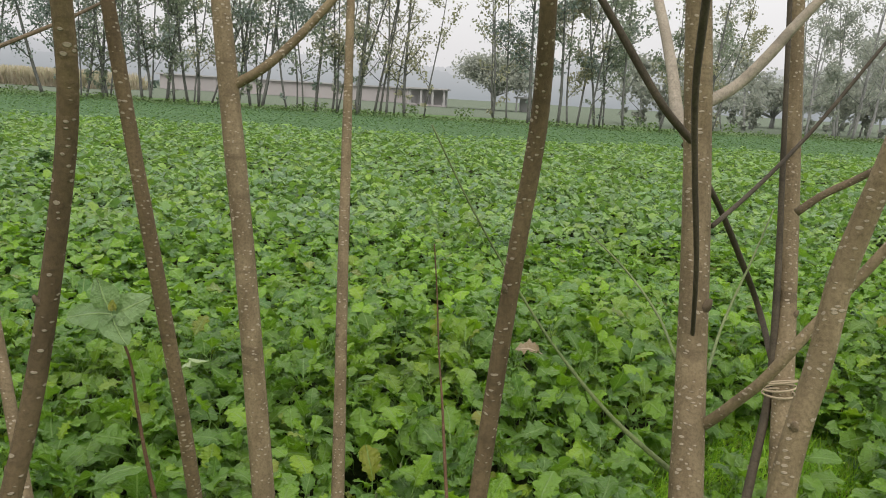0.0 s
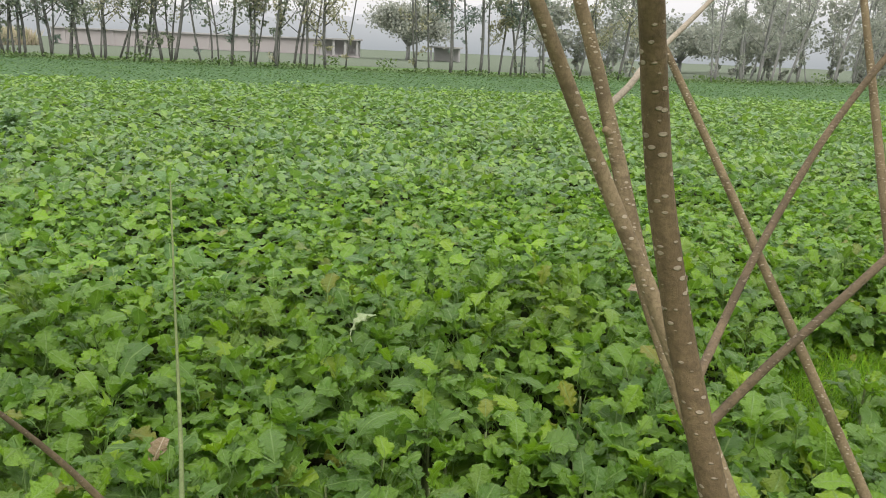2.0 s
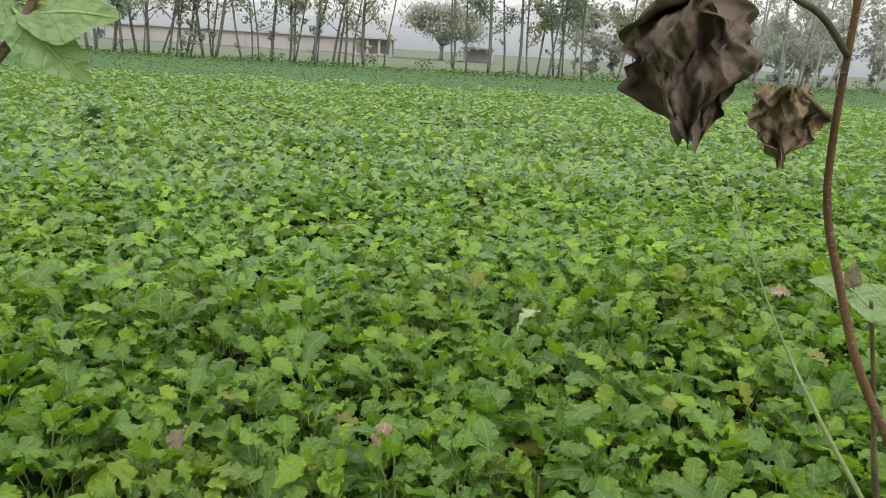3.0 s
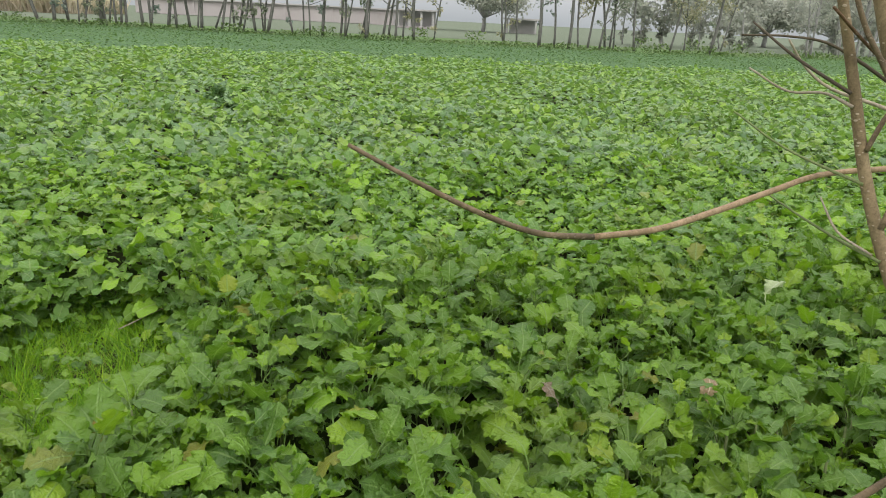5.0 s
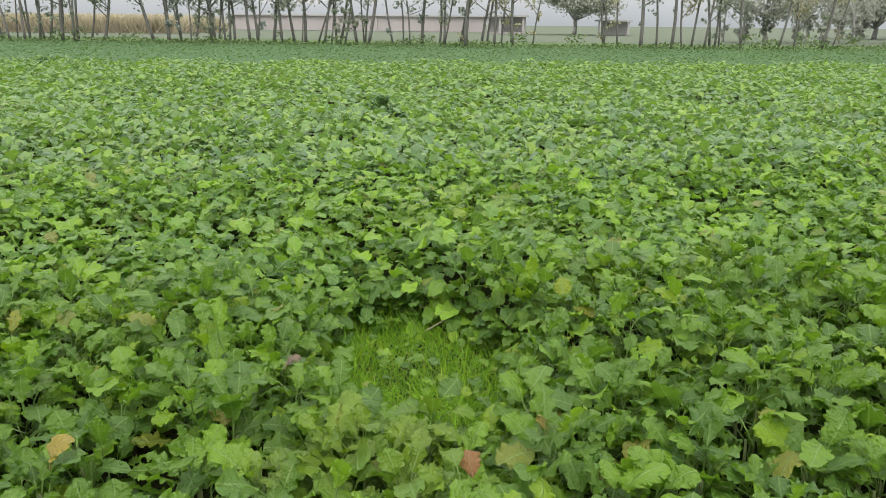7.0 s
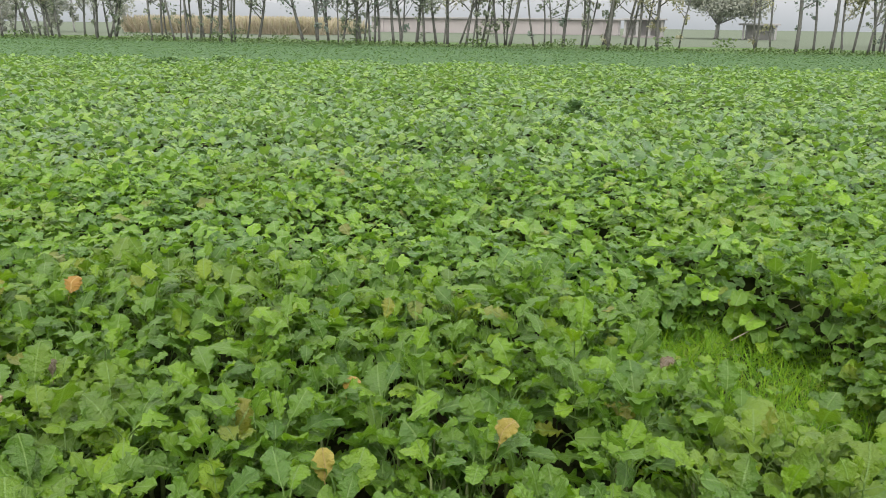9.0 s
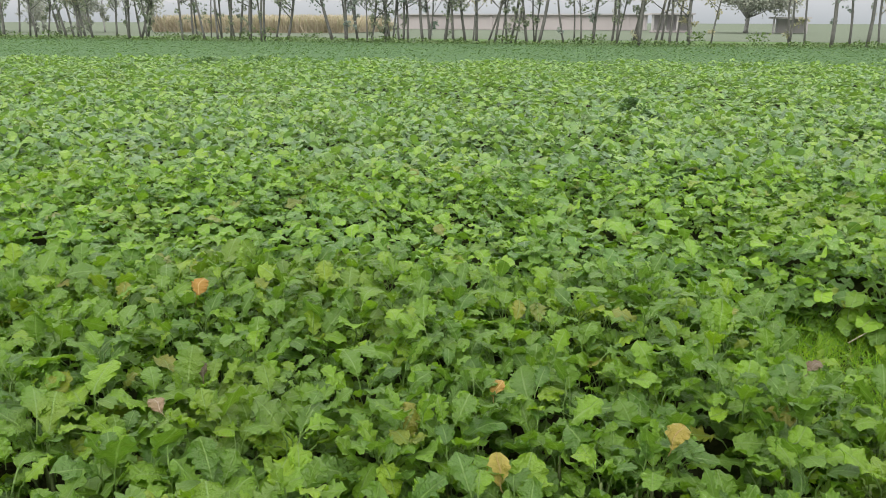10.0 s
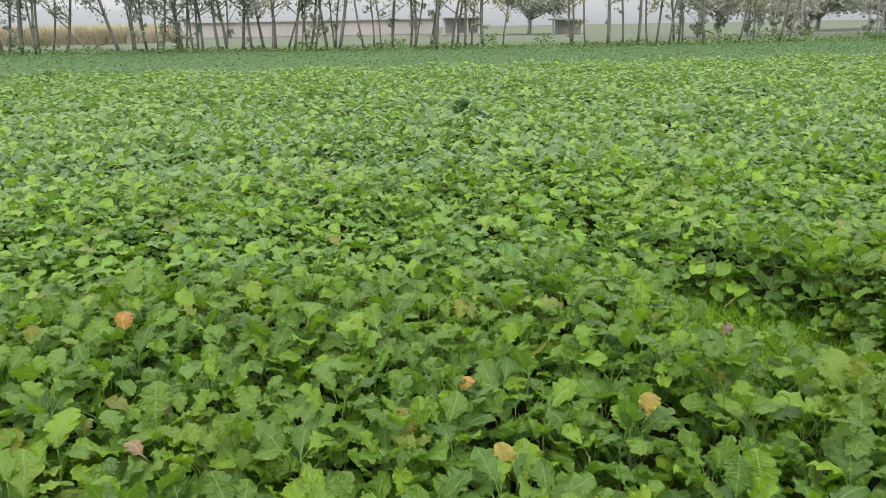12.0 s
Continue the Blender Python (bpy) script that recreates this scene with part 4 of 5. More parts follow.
def patch_skirts():
    """Low leaves of the plants that stand round the gaps, leaning over the grass."""
    g = np.random.default_rng(23)
    place, az = [], []
    for px, py, a, b, turn in PATCHES:
        t, r = g.uniform(0, 6.28, 330), g.uniform(0.98, 1.14, 330)
        u, v = r * a * np.cos(t), r * b * np.sin(t)
        x, y = u * math.cos(turn) - v * math.sin(turn), u * math.sin(turn) + v * math.cos(turn)
        place.append(np.stack([px + x, py + y, g.uniform(0.05, 0.27, 330)], -1))
        az.append(np.arctan2(x, -y) + g.normal(0, 0.7, 330))
    n = 330 * len(PATCHES)
    me = scatter("crop_leaves_skirt", SHAPES_NEAR, g.integers(0, len(SHAPES_NEAR), n), np.concatenate(place), np.concatenate(az), g.normal(0.25, 0.35, n), g.normal(0, 0.3, n),
                 g.uniform(0.07, 0.13, n), M_CROP)
    tagged(new("crop_leaves_skirt", me), "low mustard leaves round the grassy gaps", "crop", kind="stuff")


patch_grass()
patch_skirts()


# ---- the nearest crop plants, one by one ----
LEAF_MESHES = [mesh_from("leaf", v, f, M_CROP, u) for v, f, u in SHAPES_NEAR]


def crop_plants():
    x, y = near_x[single], near_y[single]
    place, az, pitch, roll, sz = leaves_of(x, y, 13, 0.127, 0.345, 0.09)
    stem = mesh_from("stem", *tube([(0, 0, 0), (0.004, 0.003, 0.12), (0, 0.004, 0.27)], [0.009, 0.004], 6, fine=2), M_GREENTWIG)
    pick = rng.integers(0, len(LEAF_MESHES), len(az))
    for i in range(len(x)):
        root = thing("mustard_plant", (x[i], y[i], 0), "young mustard plant with broad lobed green leaves", "crop plant", "mustard plants of the near rows")
        part("stem", stem, root)
        for j in range(13):
            k = 13 * i + j
            m = Matrix.Translation(place[k] - (x[i], y[i], 0)) @ Matrix.Rotation(az[k], 4, "Z") @ Matrix.Rotation(pitch[k], 4, "X") @ Matrix.Rotation(roll[k], 4, "Y")
            part("leaf", LEAF_MESHES[pick[k]], root, at=m @ Matrix.Diagonal((sz[k], sz[k], sz[k], 1)))


crop_plants()


# ---- withered leaves on the crop ----
def withered(x, y, z, size, mat, az, pitch, label, seed):
    g = np.random.default_rng(seed)
    v, f, u = leaf_shape(g, 9, True, 0.3, 0.5, 0.09, 0.7, 0.36)
    v = v + 0.05 * np.sin(7 * v[:, [1, 2, 0]] + seed)
    ob = new("withered_leaf", mesh_from("withered_leaf", v * size * 0.78, f, mat, u))
    ob.matrix_world = pose(x, y, z, pitch, 12 * math.sin(seed), az)
    tagged(ob, label, "leaf", "withered leaves on the crop")


withered(-3.37, 2.14, 0.425, 0.12, M_ORANGE, 12, 66, "orange withered leaf standing among green ones", 1)
withered(-1.52, 1.64, 0.365, 0.11, M_BLOTCH, -25, 62, "yellow withered leaf with brown blotches", 2)
withered(-2.08, 1.88, 0.315, 0.085, M_ORANGE, -30, 60, "small orange withered leaf in the crop", 3)
withered(-2.97, 1.38, 0.375, 0.09, M_TAN, 60, 35, "tan dry leaf lying on the crop", 4)
withered(-1.94, 1.41, 0.315, 0.11, M_BLOTCH, 25, 68, "yellow withered leaf hanging in the crop", 5)
withered(-2.99, 1.62, 0.375, 0.10, M_MAUVE, 40, 30, "dull mauve withered leaf on the crop", 6)
withered(-0.44, 1.74, 0.345, 0.11, M_REDBROWN, 10, 55, "red-brown withered leaf in the crop", 7)
withered(-0.25, 1.97, 0.365, 0.08, M_BLOTCH, 30, 45, "small yellow leaf in the crop", 8)
withered(1.03, 2.25, 0.395, 0.10, M_MAUVE, 50, 35, "dull pink-brown leaf on the crop", 9)
withered(1.55, 2.40, 0.350, 0.10, M_TAN, -20, 65, "tan dry leaf hanging in the crop", 10)
withered(2.05, 3.25, 0.440, 0.16, M_PALELEAF, -50, 42, "pale whitish folded leaf on top of the crop", 11)
withered(3.42, 3.85, 0.435, 0.15, M_TAN, 85, 12, "pinkish tan leaf lying flat on the crop", 12)
withered(-1.10, 2.27, 0.365, 0.09, M_MAUVE, -40, 35, "dull mauve withered leaf on the crop", 13)
withered(0.62, 1.54, 0.350, 0.09, M_ORANGE, 15, 60, "orange withered leaf in the crop", 14)
withered(4.75, 3.28, 0.280, 0.13, M_ORANGE, 30, 40, "orange-brown withered leaf beside the grass patch", 15)


def dry_stalk(points, label):
    ob = new("dry_stalk", mesh_from("dry_stalk", *tube(points, [0.003, 0.0018], 7), M_PALETWIG))
    tagged(ob, label, "stalk", "dry stalks on the ground")


dry_stalk([(-0.78, 3.28, 0.10), (-0.62, 3.42, 0.16), (-0.40, 3.60, 0.24)], "pale dry stalk lying over the grass patch")
dry_stalk([(-0.66, 3.50, 0.05), (-0.55, 3.45, 0.13), (-0.44, 3.47, 0.20)], "pale dry stalk lying over the grass patch")
dry_stalk([(4.0, 3.2, 0.03), (4.3, 3.05, 0.07), (4.7, 3.0, 0.05)], "pale dry stalk lying beside the grass patch")


# ---- poplar saplings along the field's edge ----
srng = np.random.default_rng(31)


def grown(points, rooted=True, rise=0.7, bow=0.4):
    """The stem's course from the ground up: points run from the top down."""
    p = [Vector(q) for q in points]
    low, below = p[-1], (p[-1] - p[-2]).normalized()
    if rooted:
        slope = below / max(0.2, -below.z)
        p += [low + slope * low.z * 0.22, low + slope * low.z * (0.22 + 0.5 * bow) - Vector((0, 0, low.z * (0.28 - 0.5 * bow))), Vector((low.x + slope.x * low.z * (0.22 + 0.75 * bow), low.y + slope.y * low.z * (0.22 + 0.75 * bow), -0.03))]
    if rise:
        up = (p[0] - p[1]).normalized()
        p = [p[0] + up * rise, p[0] + up * rise * 0.5] + p
    return [tuple(q) for q in reversed(p)]


def sapling(points, r_low, r_top, label, branches=(), mat=None, rise=0.7, bow=0.4, name="poplar_sapling"):
    course = grown(points, True, rise, bow)
    foot = Vector(course[0])
    root = thing(name, (foot.x, foot.y, 0), label, "sapling", "saplings along the field edge")
    local = [(x - foot.x, y - foot.y, z) for x, y, z in course]
    part("trunk", mesh_from("trunk", *tube(local, [r_low * 1.15, r_low, r_top, r_top * 0.7], 12, 0.025, srng, 6), mat or M_BARK), root)
    for k in range(3):
        at = Vector(local[2 + k % max(1, len(local) - 4)]).lerp(Vector(local[3 + k % max(1, len(local) - 4)]), srng.uniform(0.2, 0.8))
        a = srng.uniform(0, 6.28)
        side = Vector((math.cos(a), math.sin(a), 0.9)) * r_top
        part("bud", mesh_from("bud", *tube([at, at + side * 0.85, at + side * 1.15 + Vector((0, 0, r_top * 0.25))], [r_top * 0.5, r_top * 0.42, r_top * 0.15], 6, fine=2), M_TWIG), root)
    for b in branches:
        pts, r0, r1, bm = b[:4]
        here = [(x - foot.x, y - foot.y, z) for x, y, z in pts]
        limb = part("branch", mesh_from("branch", *tube(here, [r0, r1], 10, 0.06, srng, 5), bm), root)
        for sub, s0, s1, sm in b[4:]:
            loc = [(x - foot.x, y - foot.y, z) for x, y, z in sub]
            part("twig", mesh_from("twig", *tube(loc, [s0, s1], 8, 0.0, srng, 4), sm), limb)
    return root


def leaf_along(root, at, way, facing, size, mat, seed, wide=0.36, label=""):
    """A sapling leaf that points along way, with its face towards facing."""
    g = np.random.default_rng(seed)
    v, f, u = leaf_shape(g, 9, True, 0.2, 0.15, 0.03, 0.25, wide, ovate=True)
    y = Vector(way).normalized()
    x = y.cross(Vector(facing)).normalized()
    z = x.cross(y)
    m = Matrix((x, y, z)).transposed().to_4x4()
    part("leaf", mesh_from("leaf", v * size, f, mat, u), root, label, Matrix.Translation((at[0] - root.location.x, at[1] - root.location.y, at[2])) @ m)


L_SAP = "slender brown poplar sapling with pale specks on its bark"
sapling([(2.803, 0.942, 1.555), (2.817, 0.958, 1.505), (2.833, 0.968, 1.449), (2.847, 0.970, 1.389), (2.860, 0.963, 1.328), (2.875, 0.951, 1.270)], 0.0062, 0.0054, L_SAP, mat=M_DARKBARK)
sapling([(2.877, 1.114, 1.571), (2.888, 1.125, 1.470), (2.900, 1.136, 1.369), (2.911, 1.148, 1.269), (2.921, 1.158, 1.168)], 0.0058, 0.0050, L_SAP, mat=M_DARKBARK)
sapling([(2.844, 1.424, 1.609), (2.865, 1.402, 1.475), (2.886, 1.381, 1.341), (2.905, 1.359, 1.208), (2.924, 1.337, 1.074)], 0.0116, 0.0104, "upright brown poplar sapling with one side branch",
        [([(2.860, 1.408, 1.503), (2.899, 1.409, 1.528), (2.920, 1.420, 1.550), (2.941, 1.428, 1.575), (2.961, 1.435, 1.600), (2.998, 1.448, 1.645)], 0.0055, 0.0035, M_BARK)])
sapling([(2.994, 0.850, 1.549), (2.989, 0.863, 1.502), (2.979, 0.869, 1.449), (2.970, 0.866, 1.393), (2.961, 0.855, 1.338)], 0.0040, 0.0036, "thin dark brown leaning poplar sapling", mat=M_DARKBARK)
sapling([(2.938, 1.664, 1.562), (2.948, 1.612, 1.421), (2.958, 1.560, 1.280), (2.969, 1.509, 1.138), (2.980, 1.457, 0.997)], 0.0080, 0.0064, "thin straight grey-brown poplar sapling")
sapling([(3.153, 0.968, 1.565), (3.155, 0.991, 1.505), (3.150, 1.008, 1.435), (3.144, 1.013, 1.358), (3.138, 1.006, 1.280)], 0.0053, 0.0045, L_SAP, mat=M_DARKBARK)
sapling([(3.301, 1.307, 1.613), (3.312, 1.302, 1.504), (3.318, 1.281, 1.392), (3.318, 1.246, 1.284), (3.313, 1.199, 1.188)], 0.0135, 0.0118, "stout poplar sapling with several branches",
        [([(3.318, 1.255, 1.311), (3.300, 1.210, 1.396), (3.284, 1.185, 1.465), (3.269, 1.153, 1.526), (3.260, 1.117, 1.577), (3.246, 1.060, 1.658)], 0.0018, 0.0028, M_DARKTWIG), ([(3.324, 1.232, 1.245), (3.333, 1.22, 1.26), (3.344, 1.209, 1.279), (3.357, 1.196, 1.302), (3.381, 1.188, 1.344), (3.406, 1.187, 1.381), (3.427, 1.18, 1.418), (3.48, 1.174, 1.504)], 0.0050, 0.0036, M_BARK), ([(3.311, 1.302, 1.512), (3.353, 1.329, 1.536), (3.375, 1.331, 1.561), (3.394, 1.334, 1.586), (3.414, 1.335, 1.611), (3.450, 1.337, 1.658)], 0.0052, 0.0040, M_PALETWIG),
         ([(3.314, 1.297, 1.476), (3.309, 1.365, 1.505), (3.310, 1.407, 1.542), (3.309, 1.450, 1.581), (3.305, 1.494, 1.624), (3.301, 1.551, 1.680)], 0.0062, 0.0052, M_PALETWIG), ([(3.313, 1.297, 1.478), (3.276, 1.274, 1.510), (3.255, 1.273, 1.538), (3.235, 1.271, 1.566), (3.215, 1.267, 1.593), (3.180, 1.259, 1.640)], 0.0036, 0.0028, M_DARKTWIG), ([(3.315, 1.288, 1.287), (3.318, 1.384, 1.300), (3.301, 1.484, 1.323), (3.266, 1.585, 1.350)], 0.0016, 0.0009, M_GREENTWIG), ([(3.341, 1.278, 1.279), (3.379, 1.368, 1.303), (3.429, 1.455, 1.352), (3.476, 1.539, 1.400)], 0.0016, 0.0009, M_GREENTWIG)])
sapling([(3.461, 1.519, 1.635), (3.466, 1.501, 1.528), (3.467, 1.472, 1.421), (3.463, 1.432, 1.319), (3.454, 1.383, 1.224)], 0.0105, 0.0090, "poplar sapling bound to its neighbour with string",
        [([(3.454, 1.419, 1.411), (3.473, 1.413, 1.430), (3.506, 1.401, 1.454), (3.523, 1.393, 1.469)], 0.0042, 0.0032, M_TWIG), ([(3.341, 1.319, 1.406), (3.392, 1.377, 1.434), (3.458, 1.427, 1.491), (3.537, 1.462, 1.590)], 0.0024, 0.0018, M_DARKTWIG)])
sapling([(3.446, 1.471, 1.530), (3.450, 1.456, 1.434), (3.450, 1.430, 1.334), (3.442, 1.389, 1.221), (3.420, 1.349, 1.137)], 0.0048, 0.0030, "thin dark stem standing beside a stouter sapling",
        [([(3.445, 1.401, 1.256), (3.453, 1.479, 1.291), (3.406, 1.434, 1.363), (3.360, 1.388, 1.426), (3.313, 1.342, 1.478)], 0.0034, 0.0028, M_DARKTWIG)], M_DARKTWIG)
sapling([(3.367, 1.080, 1.482), (3.355, 1.086, 1.417), (3.348, 1.083, 1.359), (3.336, 1.075, 1.301), (3.332, 1.071, 1.270)], 0.0086, 0.0078, L_SAP)
sapling([(2.758, 1.071, 1.522), (2.744, 1.006, 1.461), (2.735, 0.956, 1.410), (2.725, 0.917, 1.364), (2.716, 0.888, 1.321), (2.709, 0.867, 1.278)], 0.0052, 0.0044, "bent pale brown poplar sapling with a kinked top",
        [([(2.755, 1.056, 1.508), (2.779, 1.099, 1.510), (2.797, 1.142, 1.529), (2.816, 1.188, 1.551), (2.836, 1.235, 1.577), (2.847, 1.260, 1.591)], 0.0017, 0.0011, M_TWIG)], M_TANBARK, rise=0.3, bow=0.2)
sapling([(2.521, 1.451, 1.549), (2.582, 1.392, 1.416), (2.642, 1.333, 1.282), (2.701, 1.273, 1.149), (2.759, 1.214, 1.016)], 0.0066, 0.0050, L_SAP)
sapling([(2.363, 1.167, 1.542), (2.384, 1.160, 1.479), (2.402, 1.145, 1.413), (2.417, 1.123, 1.348), (2.431, 1.095, 1.287), (2.448, 1.061, 1.232), (2.463, 1.023, 1.184)], 0.0088, 0.0072, "grey-brown poplar sapling with a side branch", [([(2.400, 1.151, 1.430), (2.393, 1.146, 1.432), (2.388, 1.143, 1.436)], 0.0048, 0.0032, M_BARK), ([(2.391, 1.155, 1.455), (2.420, 1.185, 1.475), (2.441, 1.211, 1.494), (2.465, 1.236, 1.512), (2.491, 1.261, 1.531), (2.529, 1.298, 1.559), (2.575, 1.342, 1.595)], 0.0037, 0.0024, M_PALETWIG)])
sapling([(2.279, 0.902, 1.521), (2.304, 0.908, 1.471), (2.330, 0.907, 1.418), (2.356, 0.897, 1.364), (2.379, 0.879, 1.310), (2.398, 0.855, 1.261)], 0.0058, 0.0050, "forked poplar sapling with two long crossing branches",
        [([(2.385, 0.872, 1.295), (2.418, 0.914, 1.324), (2.445, 0.939, 1.363), (2.474, 0.959, 1.406), (2.503, 0.973, 1.451), (2.534, 0.981, 1.495), (2.565, 0.983, 1.537), (2.623, 0.986, 1.619)], 0.0032, 0.0024, M_TWIG),
         ([(2.392, 0.862, 1.275), (2.41, 0.89, 1.267), (2.443, 0.894, 1.304), (2.477, 0.898, 1.338), (2.511, 0.903, 1.371), (2.55, 0.914, 1.403), (2.571, 0.915, 1.422), (2.589, 0.912, 1.437)], 0.0036, 0.0021, M_TWIG,
          ([(2.589, 0.912, 1.437), (2.615, 0.909, 1.454), (2.653, 0.904, 1.478), (2.679, 0.897, 1.493), (2.704, 0.888, 1.506), (2.718, 0.883, 1.512), (2.727, 0.879, 1.514), (2.738, 0.873, 1.514), (2.748, 0.867, 1.512), (2.758, 0.86, 1.504), (2.761, 0.856, 1.494), (2.759, 0.854, 1.485), (2.753, 0.856, 1.479), (2.741, 0.862, 1.475)], 0.0021, 0.0004, M_DARKTWIG), ([(2.552, 0.911, 1.407), (2.548, 0.884, 1.447), (2.545, 0.866, 1.478), (2.543, 0.846, 1.505), (2.540, 0.826, 1.528), (2.530, 0.761, 1.602)], 0.0020, 0.0015, M_REDTWIG), ([(2.537, 0.908, 1.394), (2.538, 0.934, 1.408), (2.542, 0.948, 1.421), (2.546, 0.961, 1.435), (2.550, 0.974, 1.449)], 0.0014, 0.0008, M_GREENTWIG))])
sapling([(2.270, 0.668, 1.506), (2.276, 0.676, 1.484), (2.282, 0.680, 1.458), (2.289, 0.681, 1.431), (2.296, 0.679, 1.403), (2.303, 0.673, 1.376)], 0.0050, 0.0044, "brown poplar sapling standing close by the path", mat=M_DARKBARK)

# thin sprouts between the saplings
thin = sapling([(1.929, 0.741, 1.416), (1.930, 0.744, 1.382), (1.936, 0.746, 1.348), (1.944, 0.746, 1.314), (1.955, 0.745, 1.279)], 0.0026, 0.0017, "thin reddish bare sprout ending in a bud", (), M_REDTWIG, 0.0)
sprout = sapling([(1.929, 0.862, 1.309), (1.952, 0.886, 1.268), (1.975, 0.909, 1.222), (1.998, 0.930, 1.171), (2.024, 0.950, 1.116)], 0.0030, 0.0016, "thin green sprout with a few pale leaves at its tip", (), M_TWIG, 0.034)
leaf_along(sprout, (1.905, 0.857, 1.339), (-0.95, -0.1, 0.05), (0.0, -0.6, 0.8), 0.028, M_SAPLEAF, 51, 0.28)
leaf_along(sprout, (1.907, 0.855, 1.339), (0.55, -0.35, -0.55), (0.1, -0.8, 0.55), 0.032, M_SAPLEAF, 52, 0.44)
leaf_along(sprout, (1.905, 0.857, 1.341), (0.15, 0.2, 0.9), (0.2, -0.9, 0.1), 0.017, M_MAUVE, 53, 0.40, "small brown withered leaf")
leaf_along(sprout, (1.905, 0.857, 1.340), (0.7, 0.3, 0.25), (0.1, -0.7, 0.7), 0.018, M_SAPLEAF, 54, 0.36)
sapling([(1.977, 1.182, 1.297), (1.989, 1.138, 1.243), (2.002, 1.092, 1.195), (2.015, 1.045, 1.154), (2.027, 0.997, 1.119)], 0.0024, 0.0012, "thin pale green bare sprout", (), M_GREENTWIG, 0.08)
big = sapling([(2.818, 1.231, 1.305), (2.829, 1.239, 1.266), (2.833, 1.242, 1.224), (2.838, 1.244, 1.182), (2.846, 1.244, 1.139)], 0.0021, 0.0015, "young poplar sprout with large pale green leaves", (), M_REDTWIG, 0.0)
for k, (way, facing, size) in enumerate([((-1.0, -0.15, -0.08), (0.0, -0.6, 0.8), 0.040), ((-0.42, 0.15, 0.85), (-0.2, -0.85, 0.4), 0.036),
                                         ((0.85, 0.1, 0.38), (0.2, -0.8, 0.5), 0.038), ((0.30, -0.35, -0.50), (0.1, -0.75, 0.6), 0.033)]):
    leaf_along(big, (2.818, 1.231, 1.308), way, facing, size, M_SAPLEAF, 60 + k, 0.36)
leaf_along(big, (2.818, 1.231, 1.310), (0.15, -0.2, 0.9), (0.0, -0.9, 0.3), 0.013, M_SPOTLEAF, 66, 0.30, "small yellow tip leaf")
sapling([(3.086, 1.221, 1.486), (3.120, 1.241, 1.422), (3.161, 1.255, 1.356), (3.207, 1.261, 1.292), (3.261, 1.262, 1.234), (3.322, 1.258, 1.186)], 0.0030, 0.0010, "thin arching dark green twig", (), M_GREENTWIG, 0.0, 0.15)
sapling([(3.079, 1.463, 1.344), (3.086, 1.454, 1.285), (3.092, 1.441, 1.227), (3.100, 1.425, 1.171), (3.107, 1.406, 1.117)], 0.0022, 0.0010, "thin upright reddish sprig", (), M_REDTWIG, 0.0)


def crumpled(root, at, size, tail, seed, turn, label, mat):
    """A crumpled dead leaf that hangs from its stalk: a ragged sheet in sharp folds."""
    g = np.random.default_rng(seed)
    m = 46
    ph = g.uniform(0, 1, 8)

    def crease(q):
        return np.abs((q % 1.0) - 0.5) * 2

    a, b = np.meshgrid(np.linspace(-1, 1, m), np.linspace(0, 1, m))
    body = np.sqrt(np.clip(1 - ((b - 0.38) / (0.40 + 0.12 * np.sin(5 * a + ph[0] * 6))) ** 2, 0.0, 1))
    point = tail * np.clip((1.05 - b) / 0.5, 0, 1) * (b > 0.35)
    w = 0.44 * np.maximum(body, point) + 0.02
    w = w * (1 + 0.34 * (crease(2.6 * b + ph[1] + 0.2 * np.sign(a)) - 0.5) + 0.16 * (crease(7.3 * b + ph[2] + 0.3 * np.sign(a)) - 0.5))
    fold = 0.34 * crease(1.15 * a + 0.5 * b + ph[3]) + 0.22 * crease(0.7 * a + 1.9 * b + ph[4]) + 0.13 * crease(2.6 * a - 1.7 * b + ph[5]) + 0.09 * crease(4.7 * a + 3.9 * b + ph[6]) + 0.06 * crease(7.9 * a - 6.1 * b + ph[1])
    x = a * w + 0.10 * tail * b ** 3 + 0.05 * (crease(2.2 * b + a + ph[7]) - 0.5)
    z = -b + 0.10 * (crease(1.3 * a + ph[2]) - 0.5) + 0.05 * (crease(3 * a + 2 * b) - 0.5)
    v = np.stack([x, fold - 0.35 + 0.25 * a * a, z], -1).reshape(-1, 3)
    idx = np.arange(m * m).reshape(m, m)
    f = np.stack([idx[:-1, :-1], idx[:-1, 1:], idx[1:, 1:], idx[1:, :-1]], -1).reshape(-1, 4)
    part("dead_leaf", mesh_from("dead_leaf", v * size, f, mat, np.stack([a, b], -1).reshape(-1, 2)), root, label, pose(at[0] - root.location.x, at[1] - root.location.y, at[2], 0, 0, turn))


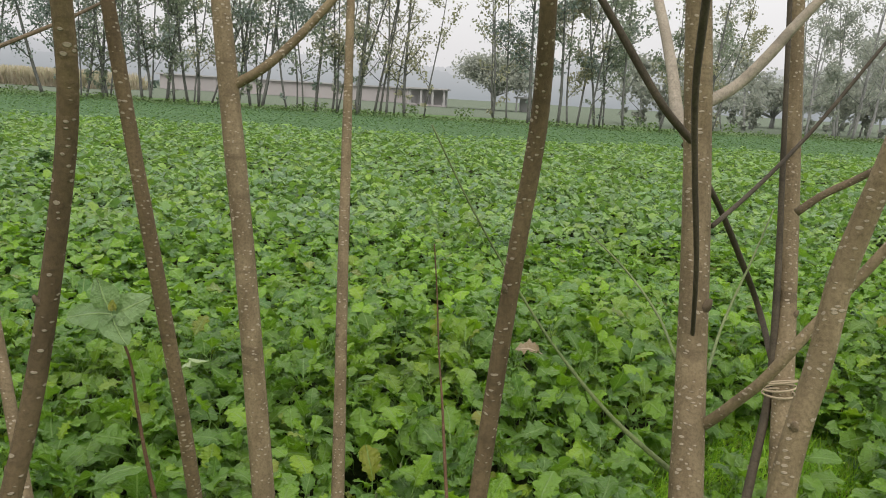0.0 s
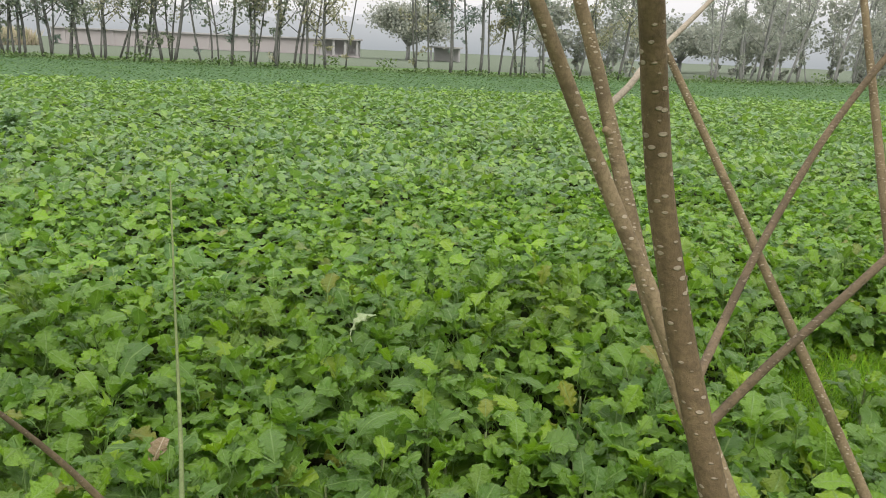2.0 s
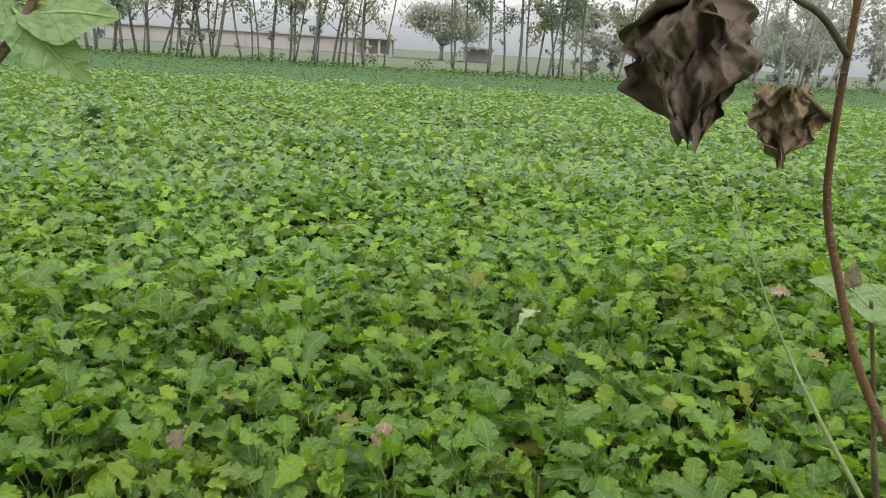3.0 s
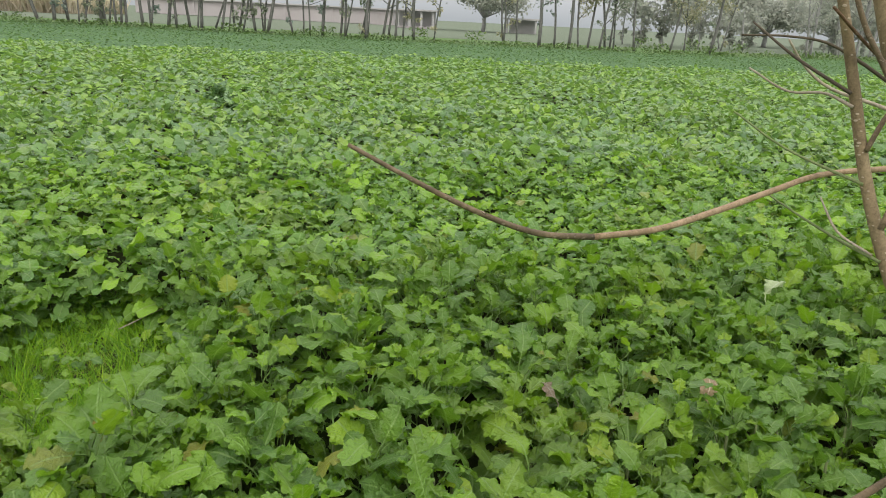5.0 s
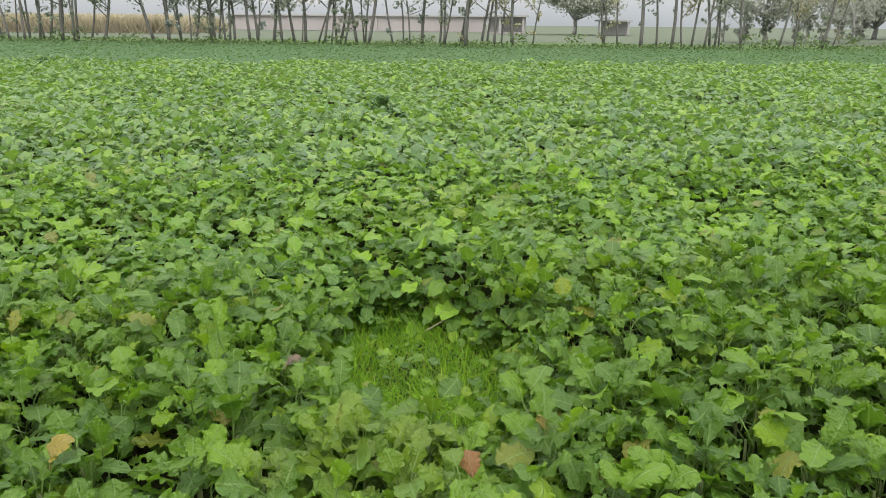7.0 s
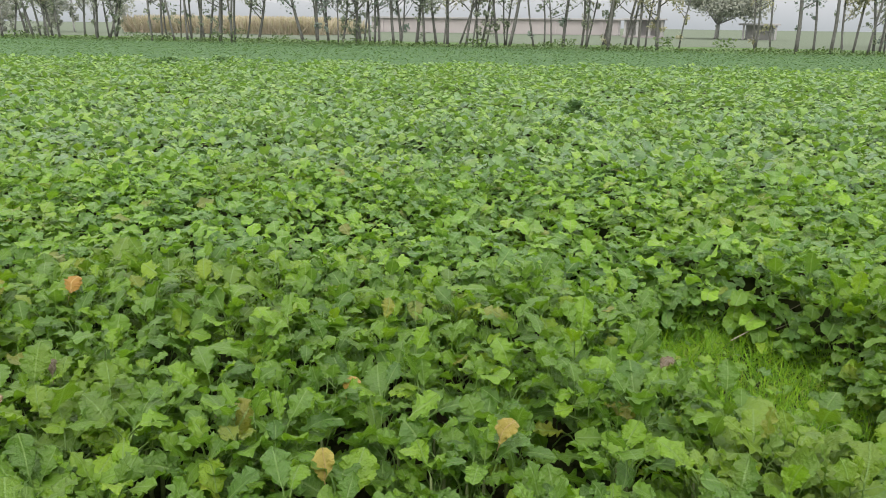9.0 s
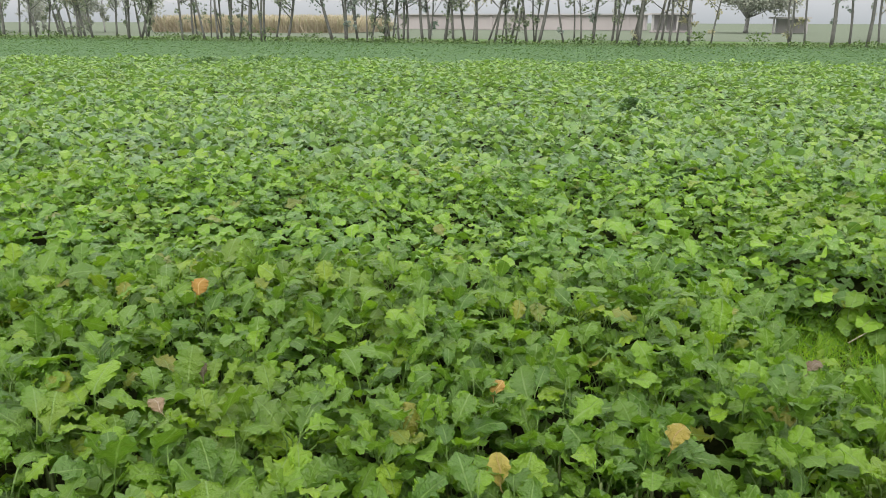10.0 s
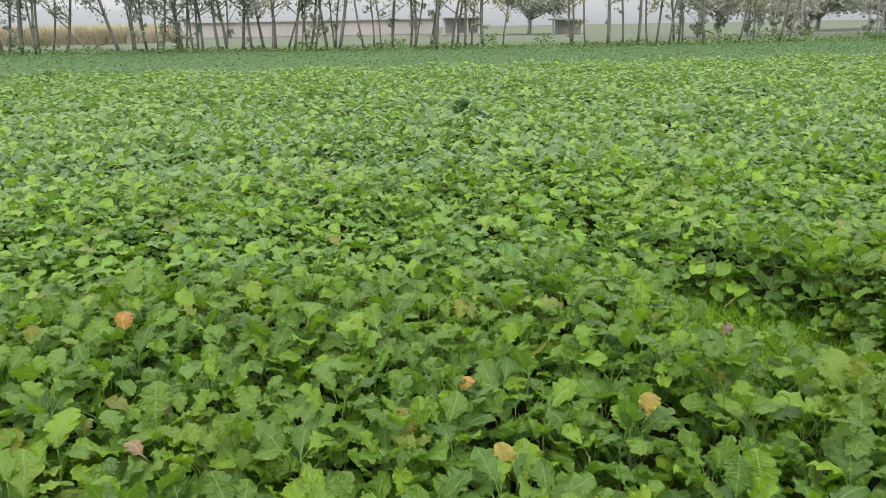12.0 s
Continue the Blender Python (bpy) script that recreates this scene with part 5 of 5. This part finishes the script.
M_DEAD = plain_material("dead_leaf_brown", (0.062, 0.045, 0.036), (0.16, 0.12, 0.092), 45.0, 0.85, 0.6, 0.002)
M_DEADPALE = plain_material("dead_leaf_tan", (0.10, 0.072, 0.048), (0.23, 0.175, 0.11), 70.0, 0.85, 0.6, 0.002)
dead = sapling([(1.787, 0.693, 1.490), (1.793, 0.704, 1.457), (1.802, 0.715, 1.419), (1.820, 0.724, 1.380), (1.842, 0.733, 1.337), (1.871, 0.740, 1.293), (1.904, 0.748, 1.245)],
               0.0026, 0.0016, "thin brown sapling with crumpled dead leaves hanging from it",
               [([(1.788, 0.694, 1.482), (1.771, 0.689, 1.497), (1.759, 0.683, 1.501), (1.737, 0.675, 1.508), (1.721, 0.668, 1.507), (1.716, 0.664, 1.501)], 0.0014, 0.0008, M_DARKTWIG), ([(1.789, 0.702, 1.458), (1.785, 0.7, 1.46), (1.776, 0.701, 1.467)], 0.0012, 0.0007, M_TWIG)], M_REDTWIG, 0.35)
crumpled(dead, (1.714, 0.663, 1.5), 0.053, 0.85, 71, -19, "large crumpled dark brown dead leaf", M_DEAD)
crumpled(dead, (1.771, 0.702, 1.469), 0.033, 0.20, 72, -24, "small crumpled brown dead leaf", M_DEADPALE)
tip = sapling([(1.474, 0.694, 1.488), (1.468, 0.691, 1.474), (1.453, 0.687, 1.454), (1.425, 0.683, 1.423), (1.392, 0.68, 1.394), (1.36, 0.68, 1.369)], 0.0031, 0.0019, "slanting brown twig with pale green leaves at its tip", (), M_TWIG, 0.05, 0.15)
leaf_along(tip, (1.469, 0.69, 1.478), (0.62, -0.1, -0.72), (0.3, -0.8, 0.5), 0.034, M_SAPLEAF, 82, 0.30)
leaf_along(tip, (1.467, 0.689, 1.474), (-0.85, -0.1, 0.25), (-0.2, -0.7, 0.7), 0.028, M_SAPLEAF, 81, 0.40)
leaf_along(tip, (1.47, 0.692, 1.479), (0.93, 0.1, 0.05), (0.0, -0.75, 0.65), 0.034, M_SAPLEAF, 83, 0.40)
leaf_along(tip, (1.472, 0.693, 1.481), (0.35, 0.3, -0.35), (0.3, -0.9, 0.3), 0.016, M_SPOTLEAF, 84, 0.40, "small yellow leaf")
sapling([(0.975, 0.753, 1.532), (0.993, 0.746, 1.468), (1.008, 0.733, 1.403), (1.025, 0.711, 1.340), (1.044, 0.682, 1.283), (1.063, 0.648, 1.235)], 0.0060, 0.0046, "speckled poplar sapling with many fine twigs",
        [([(1.015, 0.706, 1.363), (1.025, 0.709, 1.404), (1.025, 0.713, 1.427), (1.019, 0.719, 1.454), (1.001, 0.728, 1.491), (0.987, 0.734, 1.515), (0.979, 0.736, 1.532), (0.970, 0.738, 1.554)], 0.0026, 0.0019, M_TWIG), ([(1.005, 0.733, 1.421), (1.018, 0.735, 1.452), (1.031, 0.736, 1.475), (1.048, 0.733, 1.520), (1.057, 0.733, 1.543)], 0.0022, 0.0017, M_TWIG), ([(0.987, 0.739, 1.466), (0.958, 0.784, 1.490), (0.932, 0.826, 1.518)], 0.0016, 0.0009, M_DARKTWIG), ([(0.992, 0.741, 1.455), (0.980, 0.768, 1.463), (0.962, 0.795, 1.461), (0.935, 0.825, 1.478)], 0.0015, 0.0008, M_PALETWIG),
         ([(1.006, 0.728, 1.395), (0.993, 0.764, 1.400), (0.967, 0.803, 1.412), (0.934, 0.844, 1.437)], 0.0015, 0.0008, M_GREENTWIG), ([(1.021, 0.707, 1.336), (1.006, 0.746, 1.342), (0.988, 0.785, 1.352), (0.966, 0.824, 1.366)], 0.0015, 0.0008, M_GREENTWIG), ([(1.018, 0.715, 1.339), (1.002, 0.746, 1.350), (1.000, 0.771, 1.365), (1.004, 0.790, 1.370)], 0.0012, 0.0007, M_PALETWIG)])
bowed = sapling([(1.090, 0.917, 1.544), (1.117, 0.897, 1.448), (1.129, 0.879, 1.398), (1.148, 0.844, 1.316)], 0.0110, 0.0095, "stout poplar sapling with one long bowed branch",
                [([(1.131, 0.874, 1.388), (1.021, 0.811, 1.389), (0.917, 0.690, 1.393), (0.844, 0.603, 1.394), (0.790, 0.541, 1.396), (0.747, 0.497, 1.402)], 0.0028, 0.0017, M_ORANGETWIG, ([(0.747, 0.497, 1.402), (0.712, 0.467, 1.411), (0.681, 0.450, 1.425), (0.654, 0.442, 1.439), (0.625, 0.443, 1.453)], 0.0017, 0.0010, M_TWIG)), ([(1.115, 0.895, 1.459), (1.093, 0.888, 1.470), (1.063, 0.884, 1.486), (1.025, 0.883, 1.503), (0.986, 0.879, 1.507), (0.941, 0.875, 1.506)], 0.0020, 0.0009, M_DARKTWIG), ([(1.122, 0.890, 1.436), (1.089, 0.893, 1.446), (1.038, 0.901, 1.463), (1.014, 0.898, 1.481), (0.993, 0.891, 1.504)], 0.0022, 0.0010, M_PALETWIG), ([(1.116, 0.803, 1.438), (1.089, 0.784, 1.453), (1.051, 0.771, 1.474), (1.019, 0.753, 1.489), (0.984, 0.735, 1.509), (0.950, 0.715, 1.530)], 0.0020, 0.0011, M_REDTWIG)])
leaf_along(bowed, (1.098, 0.789, 1.447), (-0.75, -0.10, -0.50), (-0.25, -0.92, 0.3), 0.036, M_SPOTLEAF, 91, 0.44, "yellow leaf with brown specks")
leaf_along(bowed, (1.092, 0.785, 1.451), (0.60, -0.15, 0.45), (-0.1, -0.6, 0.8), 0.042, M_PALELEAF, 92, 0.38)


def string_tie():
    """Three turns of jute string round two neighbouring stems."""
    root = thing("string_tie", (3.446, 1.374, 1.236), "jute string tied round two sapling stems", "string")
    for k in range(3):
        a = np.linspace(0, 2 * np.pi, 20)
        pts = np.stack([0.017 * np.cos(a), 0.006 * np.sin(a), 0.006 * (k - 1) + 0.003 * np.sin(a + k)], -1)
        part("loop", mesh_from("loop", *tube(pts, [0.0012], 6, fine=1), M_STRING), root)


string_tie()
